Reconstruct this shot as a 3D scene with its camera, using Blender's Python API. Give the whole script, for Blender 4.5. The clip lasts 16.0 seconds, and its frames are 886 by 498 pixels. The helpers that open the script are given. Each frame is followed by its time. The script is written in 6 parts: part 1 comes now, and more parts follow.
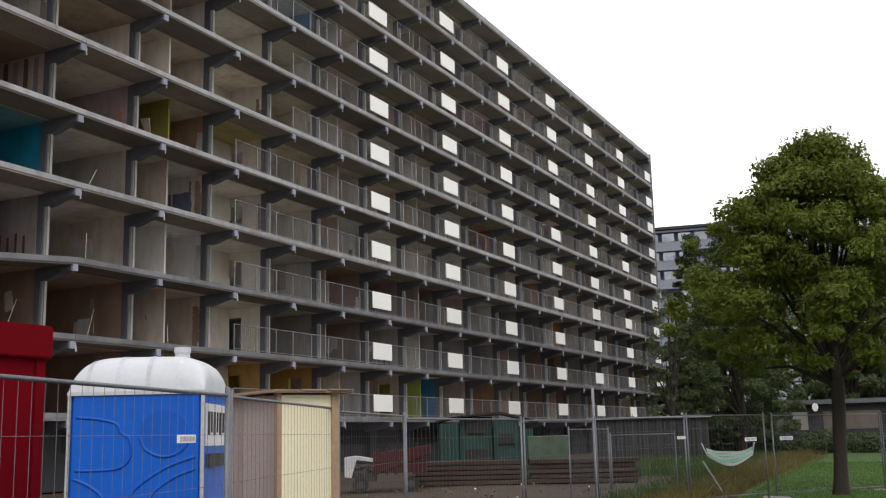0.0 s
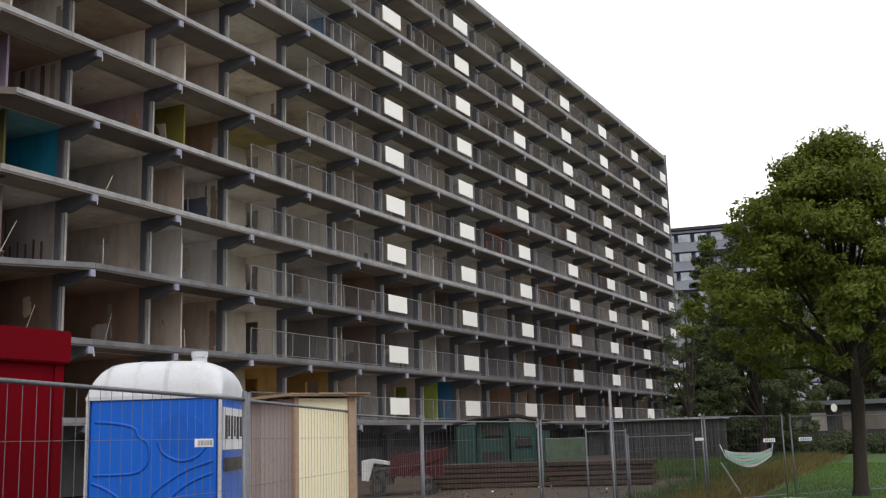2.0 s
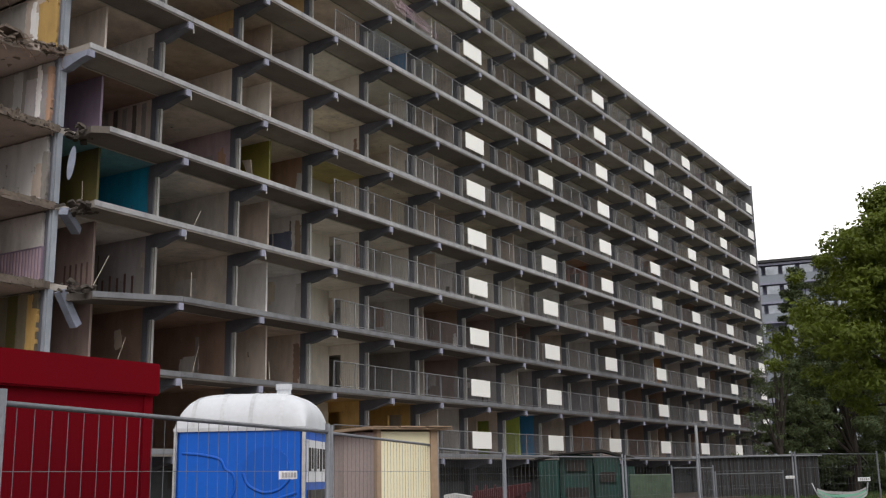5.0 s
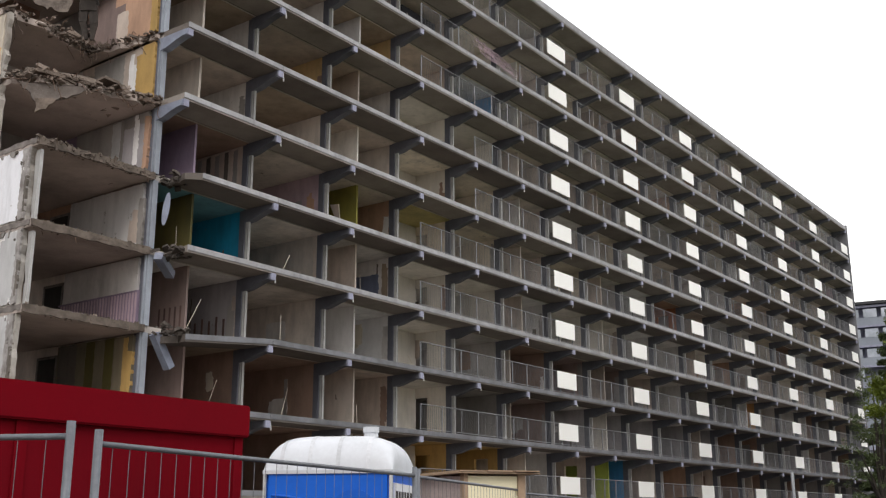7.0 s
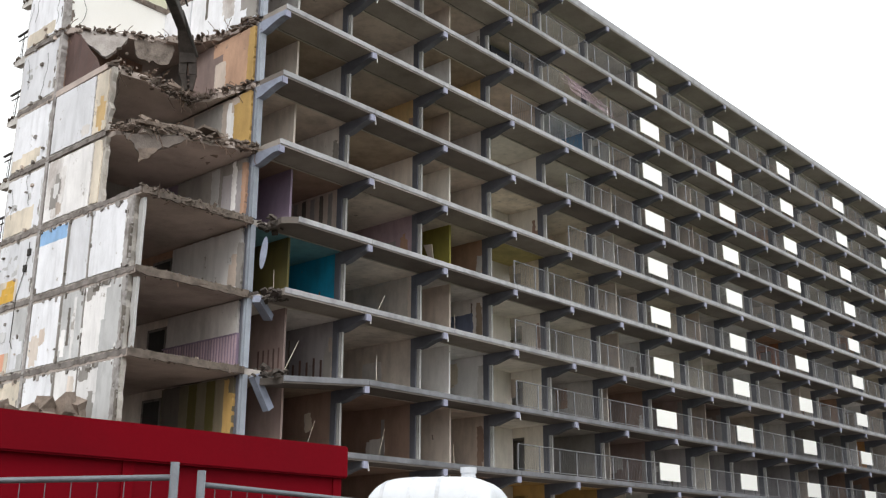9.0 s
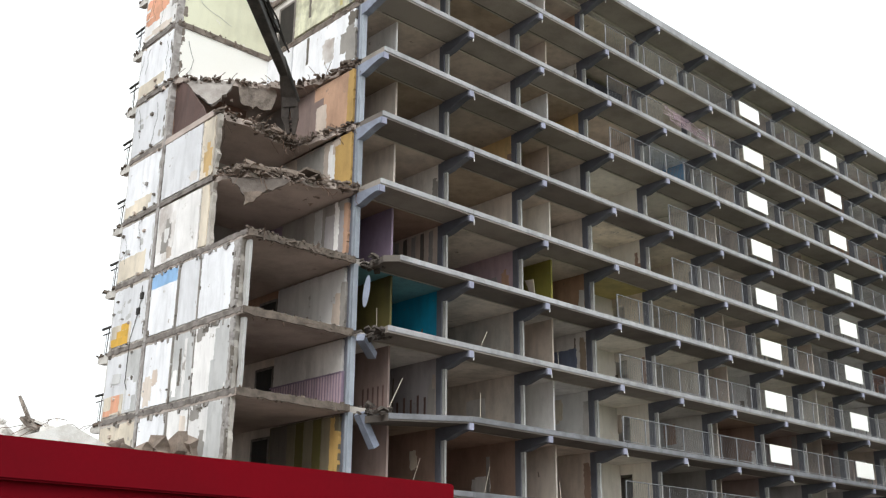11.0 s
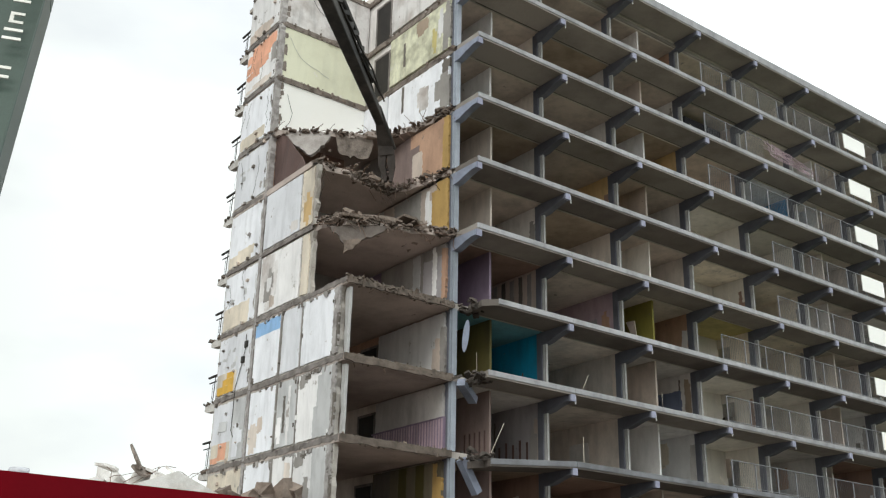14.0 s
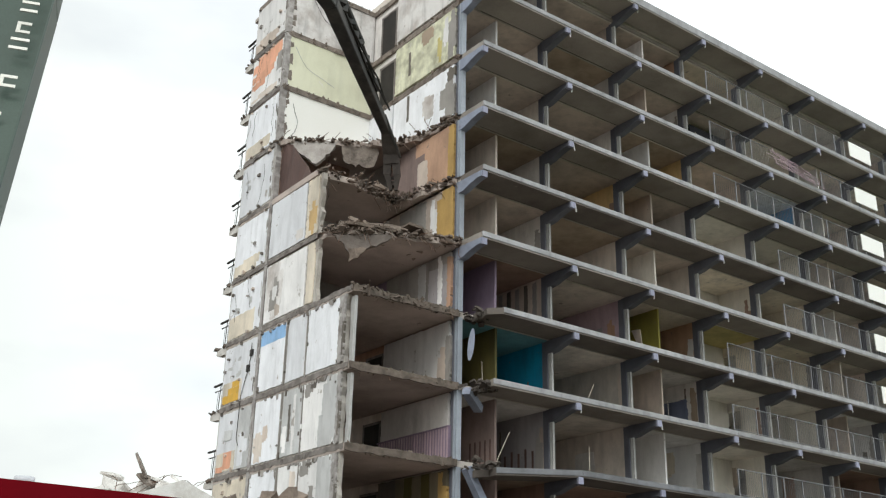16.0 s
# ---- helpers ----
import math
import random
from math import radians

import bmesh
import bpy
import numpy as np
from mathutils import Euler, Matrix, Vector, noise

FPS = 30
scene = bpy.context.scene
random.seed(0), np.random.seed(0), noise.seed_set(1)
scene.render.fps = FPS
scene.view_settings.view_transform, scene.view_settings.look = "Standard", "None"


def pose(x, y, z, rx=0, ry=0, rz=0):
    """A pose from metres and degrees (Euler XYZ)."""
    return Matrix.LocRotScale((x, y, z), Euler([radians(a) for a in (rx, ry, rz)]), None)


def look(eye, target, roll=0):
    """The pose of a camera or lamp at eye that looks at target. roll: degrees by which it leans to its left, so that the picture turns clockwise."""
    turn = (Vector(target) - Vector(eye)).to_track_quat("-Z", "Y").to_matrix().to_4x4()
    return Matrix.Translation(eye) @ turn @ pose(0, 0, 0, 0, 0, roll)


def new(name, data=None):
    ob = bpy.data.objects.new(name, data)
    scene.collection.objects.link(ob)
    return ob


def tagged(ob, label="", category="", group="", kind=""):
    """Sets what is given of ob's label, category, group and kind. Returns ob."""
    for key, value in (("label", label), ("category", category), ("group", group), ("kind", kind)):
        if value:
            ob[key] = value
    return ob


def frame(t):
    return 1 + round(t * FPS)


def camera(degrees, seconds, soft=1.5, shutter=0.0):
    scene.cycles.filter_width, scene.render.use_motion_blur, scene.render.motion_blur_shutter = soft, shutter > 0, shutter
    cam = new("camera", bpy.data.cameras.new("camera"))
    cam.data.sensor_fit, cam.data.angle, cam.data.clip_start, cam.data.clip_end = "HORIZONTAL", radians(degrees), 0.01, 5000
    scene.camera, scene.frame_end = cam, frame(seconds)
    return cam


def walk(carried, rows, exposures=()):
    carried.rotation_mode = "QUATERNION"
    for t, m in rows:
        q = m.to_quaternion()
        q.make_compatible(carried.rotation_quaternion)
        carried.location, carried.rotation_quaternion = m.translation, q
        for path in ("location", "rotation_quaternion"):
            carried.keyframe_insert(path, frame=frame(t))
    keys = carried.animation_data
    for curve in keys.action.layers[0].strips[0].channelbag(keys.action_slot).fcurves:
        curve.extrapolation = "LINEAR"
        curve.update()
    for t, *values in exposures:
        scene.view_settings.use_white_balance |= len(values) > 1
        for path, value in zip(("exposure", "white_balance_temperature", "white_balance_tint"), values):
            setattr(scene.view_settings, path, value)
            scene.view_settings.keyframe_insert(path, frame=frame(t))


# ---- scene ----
# ------------------------------------------------------------ camera and path
cam = camera(45.78, 16.0, soft=1.25)
EYE = (0.0, -28.46, 1.65)
PATH = [  # seconds, yaw, pitch, roll: the camera stands and turns
    (0, -63.66, 10.13, 1.37),
    (0.5, -63.37, 10.22, 1.54),
    (1, -63.39, 10.22, 1.55),
    (1.5, -63.19, 10.25, 1.49),
    (2, -62.75, 10.30, 1.66),
    (2.5, -62.19, 10.50, 1.55),
    (3, -61.54, 10.65, 1.41),
    (3.5, -60.77, 11.08, 1.25),
    (4, -59.61, 11.31, 1.10),
    (6.5, -55.62, 14.11, 0.53),
    (7, -53.71, 14.59, 0.20),
    (7.5, -52.75, 15.11, 0.25),
    (8, -51.68, 15.85, 0.02),
    (8.5, -50.05, 16.24, -0.10),
    (11, -42.86, 18.65, -0.52),
    (11.5, -41.36, 18.97, -0.93),
    (12, -39.98, 19.42, -1.18),
    (12.5, -38.32, 20.06, -1.26),
    (13, -37.88, 20.49, -1.35),
    (13.5, -37.43, 20.76, -1.10),
    (14, -37.38, 20.98, -1.06),
    (14.5, -37.05, 21.25, -1.20),
    (15, -37.04, 21.30, -1.18),
    (15.5, -37.04, 21.25, -1.13),
    (16, -37.10, 21.44, -1.13),
]
walk(cam, [(t, pose(*EYE, 90 + p, r, y)) for t, y, p, r in PATH],
     exposures=[(0, -0.42, 6560, 12.5), (4, -0.42, 6580, 13), (6.5, -0.31, 6600, 12.5), (7, -0.24, 6600, 13), (8.5, 0.0, 6480, 11), (11, 0.21, 6380, 8), (12.5, 0.1, 6350, 6.5), (14, -0.12, 6400, 5), (16, -0.12, 6400, 5)])

# ------------------------------------------------------------ sky and sun
world = bpy.data.worlds.new("overcast_sky")
scene.world = world
world.use_nodes = True
wt = world.node_tree
wt.nodes.clear()
w_out = wt.nodes.new("ShaderNodeOutputWorld")
w_bg = wt.nodes.new("ShaderNodeBackground")
sky = wt.nodes.new("ShaderNodeTexSky")
sky.sky_type = "NISHITA"
sky.sun_disc = False
sky.sun_elevation, sky.sun_rotation = radians(43), radians(236)
sky.air_density, sky.dust_density, sky.ozone_density = 1.2, 4.0, 0.6
grey = wt.nodes.new("ShaderNodeMix")
grey.data_type = "RGBA"
grey.inputs["Factor"].default_value = 0.9
w_co = wt.nodes.new("ShaderNodeTexCoord")
w_map = wt.nodes.new("ShaderNodeMapping")
w_map.inputs["Scale"].default_value = (1.0, 1.0, 2.6)
w_no = wt.nodes.new("ShaderNodeTexNoise")
w_no.inputs["Scale"].default_value = 2.2
w_no.inputs["Detail"].default_value = 6
w_ramp = wt.nodes.new("ShaderNodeValToRGB")
w_ramp.color_ramp.elements[0].position, w_ramp.color_ramp.elements[1].position = 0.36, 0.56
w_ramp.color_ramp.elements[0].color = (8.2, 8.3, 8.55, 1)
w_ramp.color_ramp.elements[1].color = (10.6, 10.7, 10.4, 1)
wt.links.new(w_co.outputs["Generated"], w_map.inputs["Vector"])
wt.links.new(w_map.outputs["Vector"], w_no.inputs["Vector"])
wt.links.new(w_no.outputs["Fac"], w_ramp.inputs["Fac"])
wt.links.new(sky.outputs["Color"], grey.inputs["A"])
# the cloud cover thins towards one side
w_dot = wt.nodes.new("ShaderNodeVectorMath")
w_dot.operation = "DOT_PRODUCT"
w_dot.inputs[1].default_value = Vector((0.90, -0.30, 0.30)).normalized()
w_glow = wt.nodes.new("ShaderNodeMapRange")
w_glow.inputs["From Min"].default_value, w_glow.inputs["From Max"].default_value = 0.0, 0.85
w_glow.inputs["To Min"].default_value, w_glow.inputs["To Max"].default_value = 0.72, 1.42
w_mul = wt.nodes.new("ShaderNodeVectorMath")
w_mul.operation = "SCALE"
wt.links.new(w_co.outputs["Generated"], w_dot.inputs[0])
wt.links.new(w_dot.outputs["Value"], w_glow.inputs["Value"])
wt.links.new(w_ramp.outputs["Color"], w_mul.inputs[0])
wt.links.new(w_glow.outputs[0], w_mul.inputs["Scale"])
wt.links.new(w_mul.outputs[0], grey.inputs["B"])
wt.links.new(grey.outputs["Result"], w_bg.inputs["Color"])
w_bg.inputs["Strength"].default_value = 0.150
wt.links.new(w_bg.outputs["Background"], w_out.inputs["Surface"])

sun = new("sun", bpy.data.lights.new("sun", "SUN"))
sun.data.energy, sun.data.angle, sun.data.color = 1.62, radians(30), (1.0, 0.98, 0.95)
sun.matrix_world = look((-60, -40, 66), (0, 0, 0))


# ------------------------------------------------------------ materials
def surface(name, color, second=None, rough=0.8, metal=0.0, scale=1.0, grain=30.0, bump=0.25, vary=0.1, amount=0.5, spec=0.3, streak=1.0, fleck=0.1, chips=0.0, chip_color=(0.20, 0.165, 0.14), drip=0.0):
    """A weathered surface: large stains towards the second colour, fine grain, relief, and a slight change from piece to piece."""
    m = bpy.data.materials.new(name)
    m.use_nodes = True
    nt = m.node_tree
    bs = nt.nodes["Principled BSDF"]
    second = second or tuple(c * 0.6 for c in color)
    co = nt.nodes.new("ShaderNodeTexCoord")
    info = nt.nodes.new("ShaderNodeObjectInfo")
    shift = nt.nodes.new("ShaderNodeVectorMath")
    shift.operation = "MULTIPLY_ADD"
    comb = nt.nodes.new("ShaderNodeCombineXYZ")
    for k in range(3):
        nt.links.new(info.outputs["Random"], comb.inputs[k])
    shift.inputs[1].default_value = (37.0, 53.0, 71.0)
    nt.links.new(comb.outputs[0], shift.inputs[0])
    nt.links.new(co.outputs["Object"], shift.inputs[2])
    mp = nt.nodes.new("ShaderNodeMapping")
    mp.inputs["Scale"].default_value = (1, 1, streak)
    nt.links.new(shift.outputs[0], mp.inputs["Vector"])
    big = nt.nodes.new("ShaderNodeTexNoise")
    big.inputs["Scale"].default_value = scale
    big.inputs["Detail"].default_value = 8
    big.inputs["Roughness"].default_value = 0.65
    fine = nt.nodes.new("ShaderNodeTexNoise")
    fine.inputs["Scale"].default_value = grain
    fine.inputs["Detail"].default_value = 5
    nt.links.new(mp.outputs[0], big.inputs["Vector"])
    nt.links.new(shift.outputs[0], fine.inputs["Vector"])
    ramp = nt.nodes.new("ShaderNodeValToRGB")
    ramp.color_ramp.elements[0].position, ramp.color_ramp.elements[1].position = 0.42, 0.68
    ramp.color_ramp.elements[1].color = (amount, amount, amount, 1)
    ramp.color_ramp.elements[0].color = (0, 0, 0, 1)
    nt.links.new(big.outputs["Fac"], ramp.inputs["Fac"])
    mix = nt.nodes.new("ShaderNodeMix")
    mix.data_type = "RGBA"
    mix.inputs["A"].default_value, mix.inputs["B"].default_value = (*color, 1), (*second, 1)
    nt.links.new(ramp.outputs["Color"], mix.inputs["Factor"])
    value = nt.nodes.new("ShaderNodeMapRange")
    value.inputs["To Min"].default_value, value.inputs["To Max"].default_value = 1 - vary, 1 + vary
    nt.links.new(info.outputs["Random"], value.inputs["Value"])
    val2 = nt.nodes.new("ShaderNodeMapRange")
    val2.inputs["From Min"].default_value, val2.inputs["From Max"].default_value = 0.3, 0.7
    val2.inputs["To Min"].default_value, val2.inputs["To Max"].default_value = 1 - fleck, 1 + fleck
    nt.links.new(fine.outputs["Fac"], val2.inputs["Value"])
    mul = nt.nodes.new("ShaderNodeMath")
    mul.operation = "MULTIPLY"
    nt.links.new(value.outputs[0], mul.inputs[0])
    nt.links.new(val2.outputs[0], mul.inputs[1])
    hsv = nt.nodes.new("ShaderNodeHueSaturation")
    nt.links.new(mul.outputs[0], hsv.inputs["Value"])
    last = mix.outputs["Result"]
    if drip:
        # dirt running down in narrow streaks
        dm = nt.nodes.new("ShaderNodeMapping")
        dm.inputs["Scale"].default_value = (3.0, 3.0, 0.5)
        dn = nt.nodes.new("ShaderNodeTexNoise")
        dn.inputs["Scale"].default_value, dn.inputs["Detail"].default_value = 1.0, 6
        dr = nt.nodes.new("ShaderNodeMapRange")
        dr.inputs["From Min"].default_value, dr.inputs["From Max"].default_value = 0.5, 0.78
        dr.inputs["To Max"].default_value = drip
        dx = nt.nodes.new("ShaderNodeMix")
        dx.data_type = "RGBA"
        dx.inputs["B"].default_value = (*(0.3 * c + 0.02 for c in color), 1)
        nt.links.new(shift.outputs[0], dm.inputs["Vector"])
        nt.links.new(dm.outputs[0], dn.inputs["Vector"])
        nt.links.new(dn.outputs["Fac"], dr.inputs["Value"])
        nt.links.new(dr.outputs[0], dx.inputs["Factor"])
        nt.links.new(last, dx.inputs["A"])
        last = dx.outputs["Result"]
    if chips:
        # flaked spots down to the bare ground
        cn = nt.nodes.new("ShaderNodeTexNoise")
        cn.inputs["Scale"].default_value, cn.inputs["Detail"].default_value, cn.inputs["Roughness"].default_value = 1.6, 9, 0.72
        cr = nt.nodes.new("ShaderNodeMapRange")
        cr.inputs["From Min"].default_value, cr.inputs["From Max"].default_value = 0.72 - chips, 0.745 - chips
        cr.inputs["To Max"].default_value = 0.85
        cx = nt.nodes.new("ShaderNodeMix")
        cx.data_type = "RGBA"
        cx.inputs["B"].default_value = (*chip_color, 1)
        nt.links.new(shift.outputs[0], cn.inputs["Vector"])
        nt.links.new(cn.outputs["Fac"], cr.inputs["Value"])
        nt.links.new(cr.outputs[0], cx.inputs["Factor"])
        nt.links.new(last, cx.inputs["A"])
        last = cx.outputs["Result"]
    nt.links.new(last, hsv.inputs["Color"])
    nt.links.new(hsv.outputs["Color"], bs.inputs["Base Color"])
    bs.inputs["Roughness"].default_value, bs.inputs["Metallic"].default_value = rough, metal
    bs.inputs["Specular IOR Level"].default_value = spec
    if bump:
        bp = nt.nodes.new("ShaderNodeBump")
        bp.inputs["Strength"].default_value, bp.inputs["Distance"].default_value = bump, 0.02
        nt.links.new(fine.outputs["Fac"], bp.inputs["Height"])
        nt.links.new(bp.outputs["Normal"], bs.inputs["Normal"])
    return m


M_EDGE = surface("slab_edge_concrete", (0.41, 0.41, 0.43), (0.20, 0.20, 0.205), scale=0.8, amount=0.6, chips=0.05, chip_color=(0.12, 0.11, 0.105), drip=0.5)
# darker edge concrete for the three lowest decks and the end wall
M_EDGEDARK = surface("darker_slab_edge_concrete", (0.22, 0.225, 0.245), (0.11, 0.11, 0.115), scale=0.8, amount=0.7, chips=0.05, chip_color=(0.30, 0.29, 0.28), drip=0.5)
M_SLAB = surface("soffit_concrete", (0.58, 0.535, 0.49), (0.36, 0.32, 0.29), scale=0.35, amount=0.7, vary=0.25)
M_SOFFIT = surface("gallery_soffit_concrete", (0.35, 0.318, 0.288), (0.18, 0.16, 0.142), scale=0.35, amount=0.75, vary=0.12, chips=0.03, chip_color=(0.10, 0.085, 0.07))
# darker soffit copy: the deeper shade under some decks is in its colour
M_SOFFITSHADE = surface("shaded_gallery_soffit", (0.185, 0.162, 0.145), (0.085, 0.073, 0.065), scale=0.35, amount=0.75, vary=0.15, chips=0.03, chip_color=(0.24, 0.21, 0.18))
M_POST = surface("grey_blue_paint", (0.34, 0.375, 0.43), (0.20, 0.22, 0.26), rough=0.55, scale=1.2, amount=0.5)
M_POSTPALE = surface("pale_grey_post_paint", (0.46, 0.46, 0.455), (0.28, 0.27, 0.26), rough=0.6, scale=1.5, amount=0.6)
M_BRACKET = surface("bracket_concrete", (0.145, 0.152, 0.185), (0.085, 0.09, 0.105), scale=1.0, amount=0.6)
# bracket copy for the torn end, lightened for the light on its sides
M_BRACKETLIT = surface("lit_blue_grey_bracket", (0.30, 0.335, 0.43), (0.16, 0.17, 0.21), scale=1.3, amount=0.6, chips=0.04)
# tip tone raised to carry the light on the bracket ends
M_CAP = surface("lit_bracket_tip", (0.33, 0.34, 0.45), (0.20, 0.21, 0.27), scale=2.0, amount=0.6)
M_BALUSTER = surface("dull_railing_steel", (0.22, 0.225, 0.24), (0.13, 0.135, 0.15), rough=0.6, metal=0.2, scale=2.0)
M_FENCE = surface("dull_galvanised_tube", (0.17, 0.18, 0.20), (0.11, 0.12, 0.135), rough=0.5, metal=0.5, scale=3.0)
M_RAIL = surface("galvanised_steel", (0.38, 0.40, 0.43), (0.24, 0.25, 0.27), rough=0.5, metal=0.5, scale=2.0)
M_PANEL = surface("white_enamel_panel", (0.94, 0.94, 0.91), (0.90, 0.90, 0.84), rough=0.4, scale=0.7, amount=0.3, vary=0.02, bump=0.03, fleck=0.015)
# near-black: darkness painted into openings, and dark fittings such as hoses
M_DARK = surface("near_black_openings_and_fittings", (0.03, 0.028, 0.026), (0.06, 0.05, 0.045), scale=1.5)
M_FRAG = surface("pale_broken_slab", (0.20, 0.172, 0.155), (0.095, 0.08, 0.07), scale=1.1, grain=16, bump=0.6, amount=0.8, chips=0.03, chip_color=(0.55, 0.53, 0.51))
M_GLAZING = surface("pale_gallery_glazing", (0.46, 0.50, 0.57), (0.26, 0.30, 0.34), rough=0.25, scale=0.6, amount=0.8, vary=0.35, bump=0, spec=0.5)
M_FARBLUE = surface("bluish_parapet_panels", (0.30, 0.335, 0.39), (0.20, 0.22, 0.26), scale=0.2, vary=0.15)
M_PALESLAB = surface("pale_grey_torn_slab", (0.40, 0.37, 0.35), (0.24, 0.215, 0.20), scale=1.4, grain=18, bump=0.5, amount=0.8, chips=0.05, chip_color=(0.17, 0.145, 0.13))
M_BROKEN = surface("broken_concrete", (0.215, 0.172, 0.143), (0.075, 0.058, 0.047), scale=1.7, grain=14, bump=0.9, amount=0.9, vary=0.25)
M_DUST = surface("brown_dusty_break", (0.17, 0.138, 0.115), (0.055, 0.045, 0.037), scale=2.2, grain=12, bump=0.9, amount=0.9)
# broken concrete with the shadow at the deck ends put into its colour
M_SHADEBREAK = surface("shaded_broken_concrete", (0.095, 0.08, 0.07), (0.04, 0.034, 0.03), scale=2.2, grain=14, bump=0.8, amount=0.9, chips=0.06, chip_color=(0.30, 0.28, 0.27))
M_REBAR = surface("rusty_rebar", (0.16, 0.10, 0.07), (0.30, 0.27, 0.25), rough=0.8, metal=0.3)
M_PALEJOINT = surface("pale_upright_mortar", (0.44, 0.42, 0.41), (0.17, 0.15, 0.14), scale=2.2, amount=0.85, bump=0.6, chips=0.1, chip_color=(0.09, 0.078, 0.07))
M_PALEEDGE = surface("pale_rear_concrete", (0.66, 0.64, 0.61), (0.36, 0.33, 0.30), scale=2.0, amount=0.7, chips=0.05)
M_PIPE = surface("white_drain_pipe", (0.75, 0.75, 0.74), (0.5, 0.5, 0.5), rough=0.5)
M_GABLE = surface("bare_party_wall", (0.50, 0.475, 0.44), (0.26, 0.225, 0.19), scale=0.9, amount=0.9, grain=20, streak=0.4, chips=0.12, drip=0.6)
M_JOINT = surface("grey_mortar_joint", (0.27, 0.245, 0.23), (0.10, 0.085, 0.075), scale=2.2, amount=0.95, bump=0.7, chips=0.1, chip_color=(0.07, 0.058, 0.05), drip=0.5)
PAINT = {}
for key, c in dict(white=(0.86, 0.85, 0.85), bright=(0.86, 0.815, 0.745), ash=(0.60, 0.605, 0.61), maroon=(0.15, 0.095, 0.085), umber=(0.21, 0.18, 0.125), dullochre=(0.55, 0.36, 0.13), dusk=(0.34, 0.255, 0.235), cream=(0.80, 0.72, 0.60), grey=(0.75, 0.72, 0.70), beige=(0.77, 0.69, 0.62), tan=(0.64, 0.545, 0.475), navy=(0.17, 0.20, 0.30), moss=(0.12, 0.105, 0.035),
                   teal=(0.014, 0.31, 0.53), olive=(0.31, 0.28, 0.06), purple=(0.32, 0.25, 0.34), orange=(0.58, 0.30, 0.12), rust=(0.40, 0.16, 0.08),
                   blue=(0.06, 0.28, 0.60), lime=(0.50, 0.60, 0.12), pink=(0.60, 0.43, 0.40), brown=(0.34, 0.23, 0.18), green=(0.72, 0.73, 0.50),
                   salmon=(0.80, 0.42, 0.28), amber=(0.80, 0.48, 0.08), sky=(0.30, 0.50, 0.78), ochre=(0.66, 0.46, 0.22), mauve=(0.55, 0.42, 0.48),
                   clay=(0.52, 0.33, 0.23), slate=(0.46, 0.44, 0.46), yellow=(0.60, 0.52, 0.22), pearl=(0.84, 0.855, 0.90), stripe=(0.20, 0.46, 0.34), tealmuted=(0.16, 0.36, 0.42), umberdust=(0.42, 0.33, 0.25), nearblack=(0.03, 0.03, 0.038), grime=(0.17, 0.15, 0.13), shadegrey=(0.36, 0.34, 0.32)).items():
    PAINT[key] = surface("wall_paint_" + key, c, tuple(0.42 * v + 0.012 for v in c), rough=0.75, scale=0.75, amount=0.35 if key in ("pearl", "white", "bright") else 0.62, vary=0.12, streak=0.55, bump=0.12, fleck=0.04, chips=0.10 if key in ("pearl", "white", "green", "cream", "salmon", "clay") else 0.06, drip=0.3,
                           chip_color=(0.36, 0.33, 0.30) if key in ("pearl", "white", "green", "cream") else (0.22, 0.185, 0.16))
M_SMOKED = surface("smoke_stained_green_wall", (0.78, 0.78, 0.60), (0.17, 0.155, 0.10), rough=0.8, scale=0.85, amount=0.85, bump=0.2, fleck=0.05, chips=0.11, chip_color=(0.60, 0.59, 0.56), drip=0.6)
M_GREENWALL = surface("worn_pale_green_wall", (0.86, 0.865, 0.68), (0.68, 0.67, 0.50), rough=0.8, scale=0.8, amount=0.5, bump=0.15, fleck=0.04, chips=0.10, chip_color=(0.88, 0.86, 0.80), drip=0.15)
M_SMOKEDWHITE = surface("smoke_stained_white_wall", (0.80, 0.78, 0.77), (0.33, 0.27, 0.24), rough=0.8, scale=0.7, amount=0.75, bump=0.2, fleck=0.05, chips=0.09, chip_color=(0.40, 0.35, 0.32), drip=0.55)
M_TORN = surface("torn_slab_soffit", (0.53, 0.455, 0.415), (0.29, 0.24, 0.21), scale=0.5, amount=0.8, vary=0.2, chips=0.06, chip_color=(0.13, 0.105, 0.09))
M_TORNDARK = surface("torn_dark_slab_edge", (0.27, 0.23, 0.20), (0.085, 0.07, 0.06), scale=2.5, amount=0.95, grain=15, bump=0.8, chips=0.1, chip_color=(0.50, 0.47, 0.44))
M_RED = surface("red_painted_steel", (0.150, 0.003, 0.008), (0.095, 0.005, 0.009), spec=0.03, rough=0.8, scale=0.5, amount=0.5, vary=0.03, bump=0.04, fleck=0.03)
M_MAROON = surface("faded_maroon_steel", (0.055, 0.008, 0.011), (0.03, 0.010, 0.010), rough=0.6, scale=1.5, amount=0.7)
M_BLUE = surface("blue_moulded_plastic", (0.002, 0.115, 0.60), (0.003, 0.085, 0.46), rough=0.38, scale=0.9, amount=0.6, vary=0.03, bump=0.03, fleck=0.03)
M_WHITEPLASTIC = surface("white_translucent_plastic", (0.60, 0.63, 0.675), (0.40, 0.41, 0.42), rough=0.42, scale=1.6, amount=0.5, bump=0.03, fleck=0.03, streak=0.4)
M_FLUTESHADE = surface("flute_shade_plastic", (0.54, 0.565, 0.60), (0.64, 0.66, 0.70), rough=0.5, scale=4.0, amount=0.9, bump=0.03, streak=0.3)
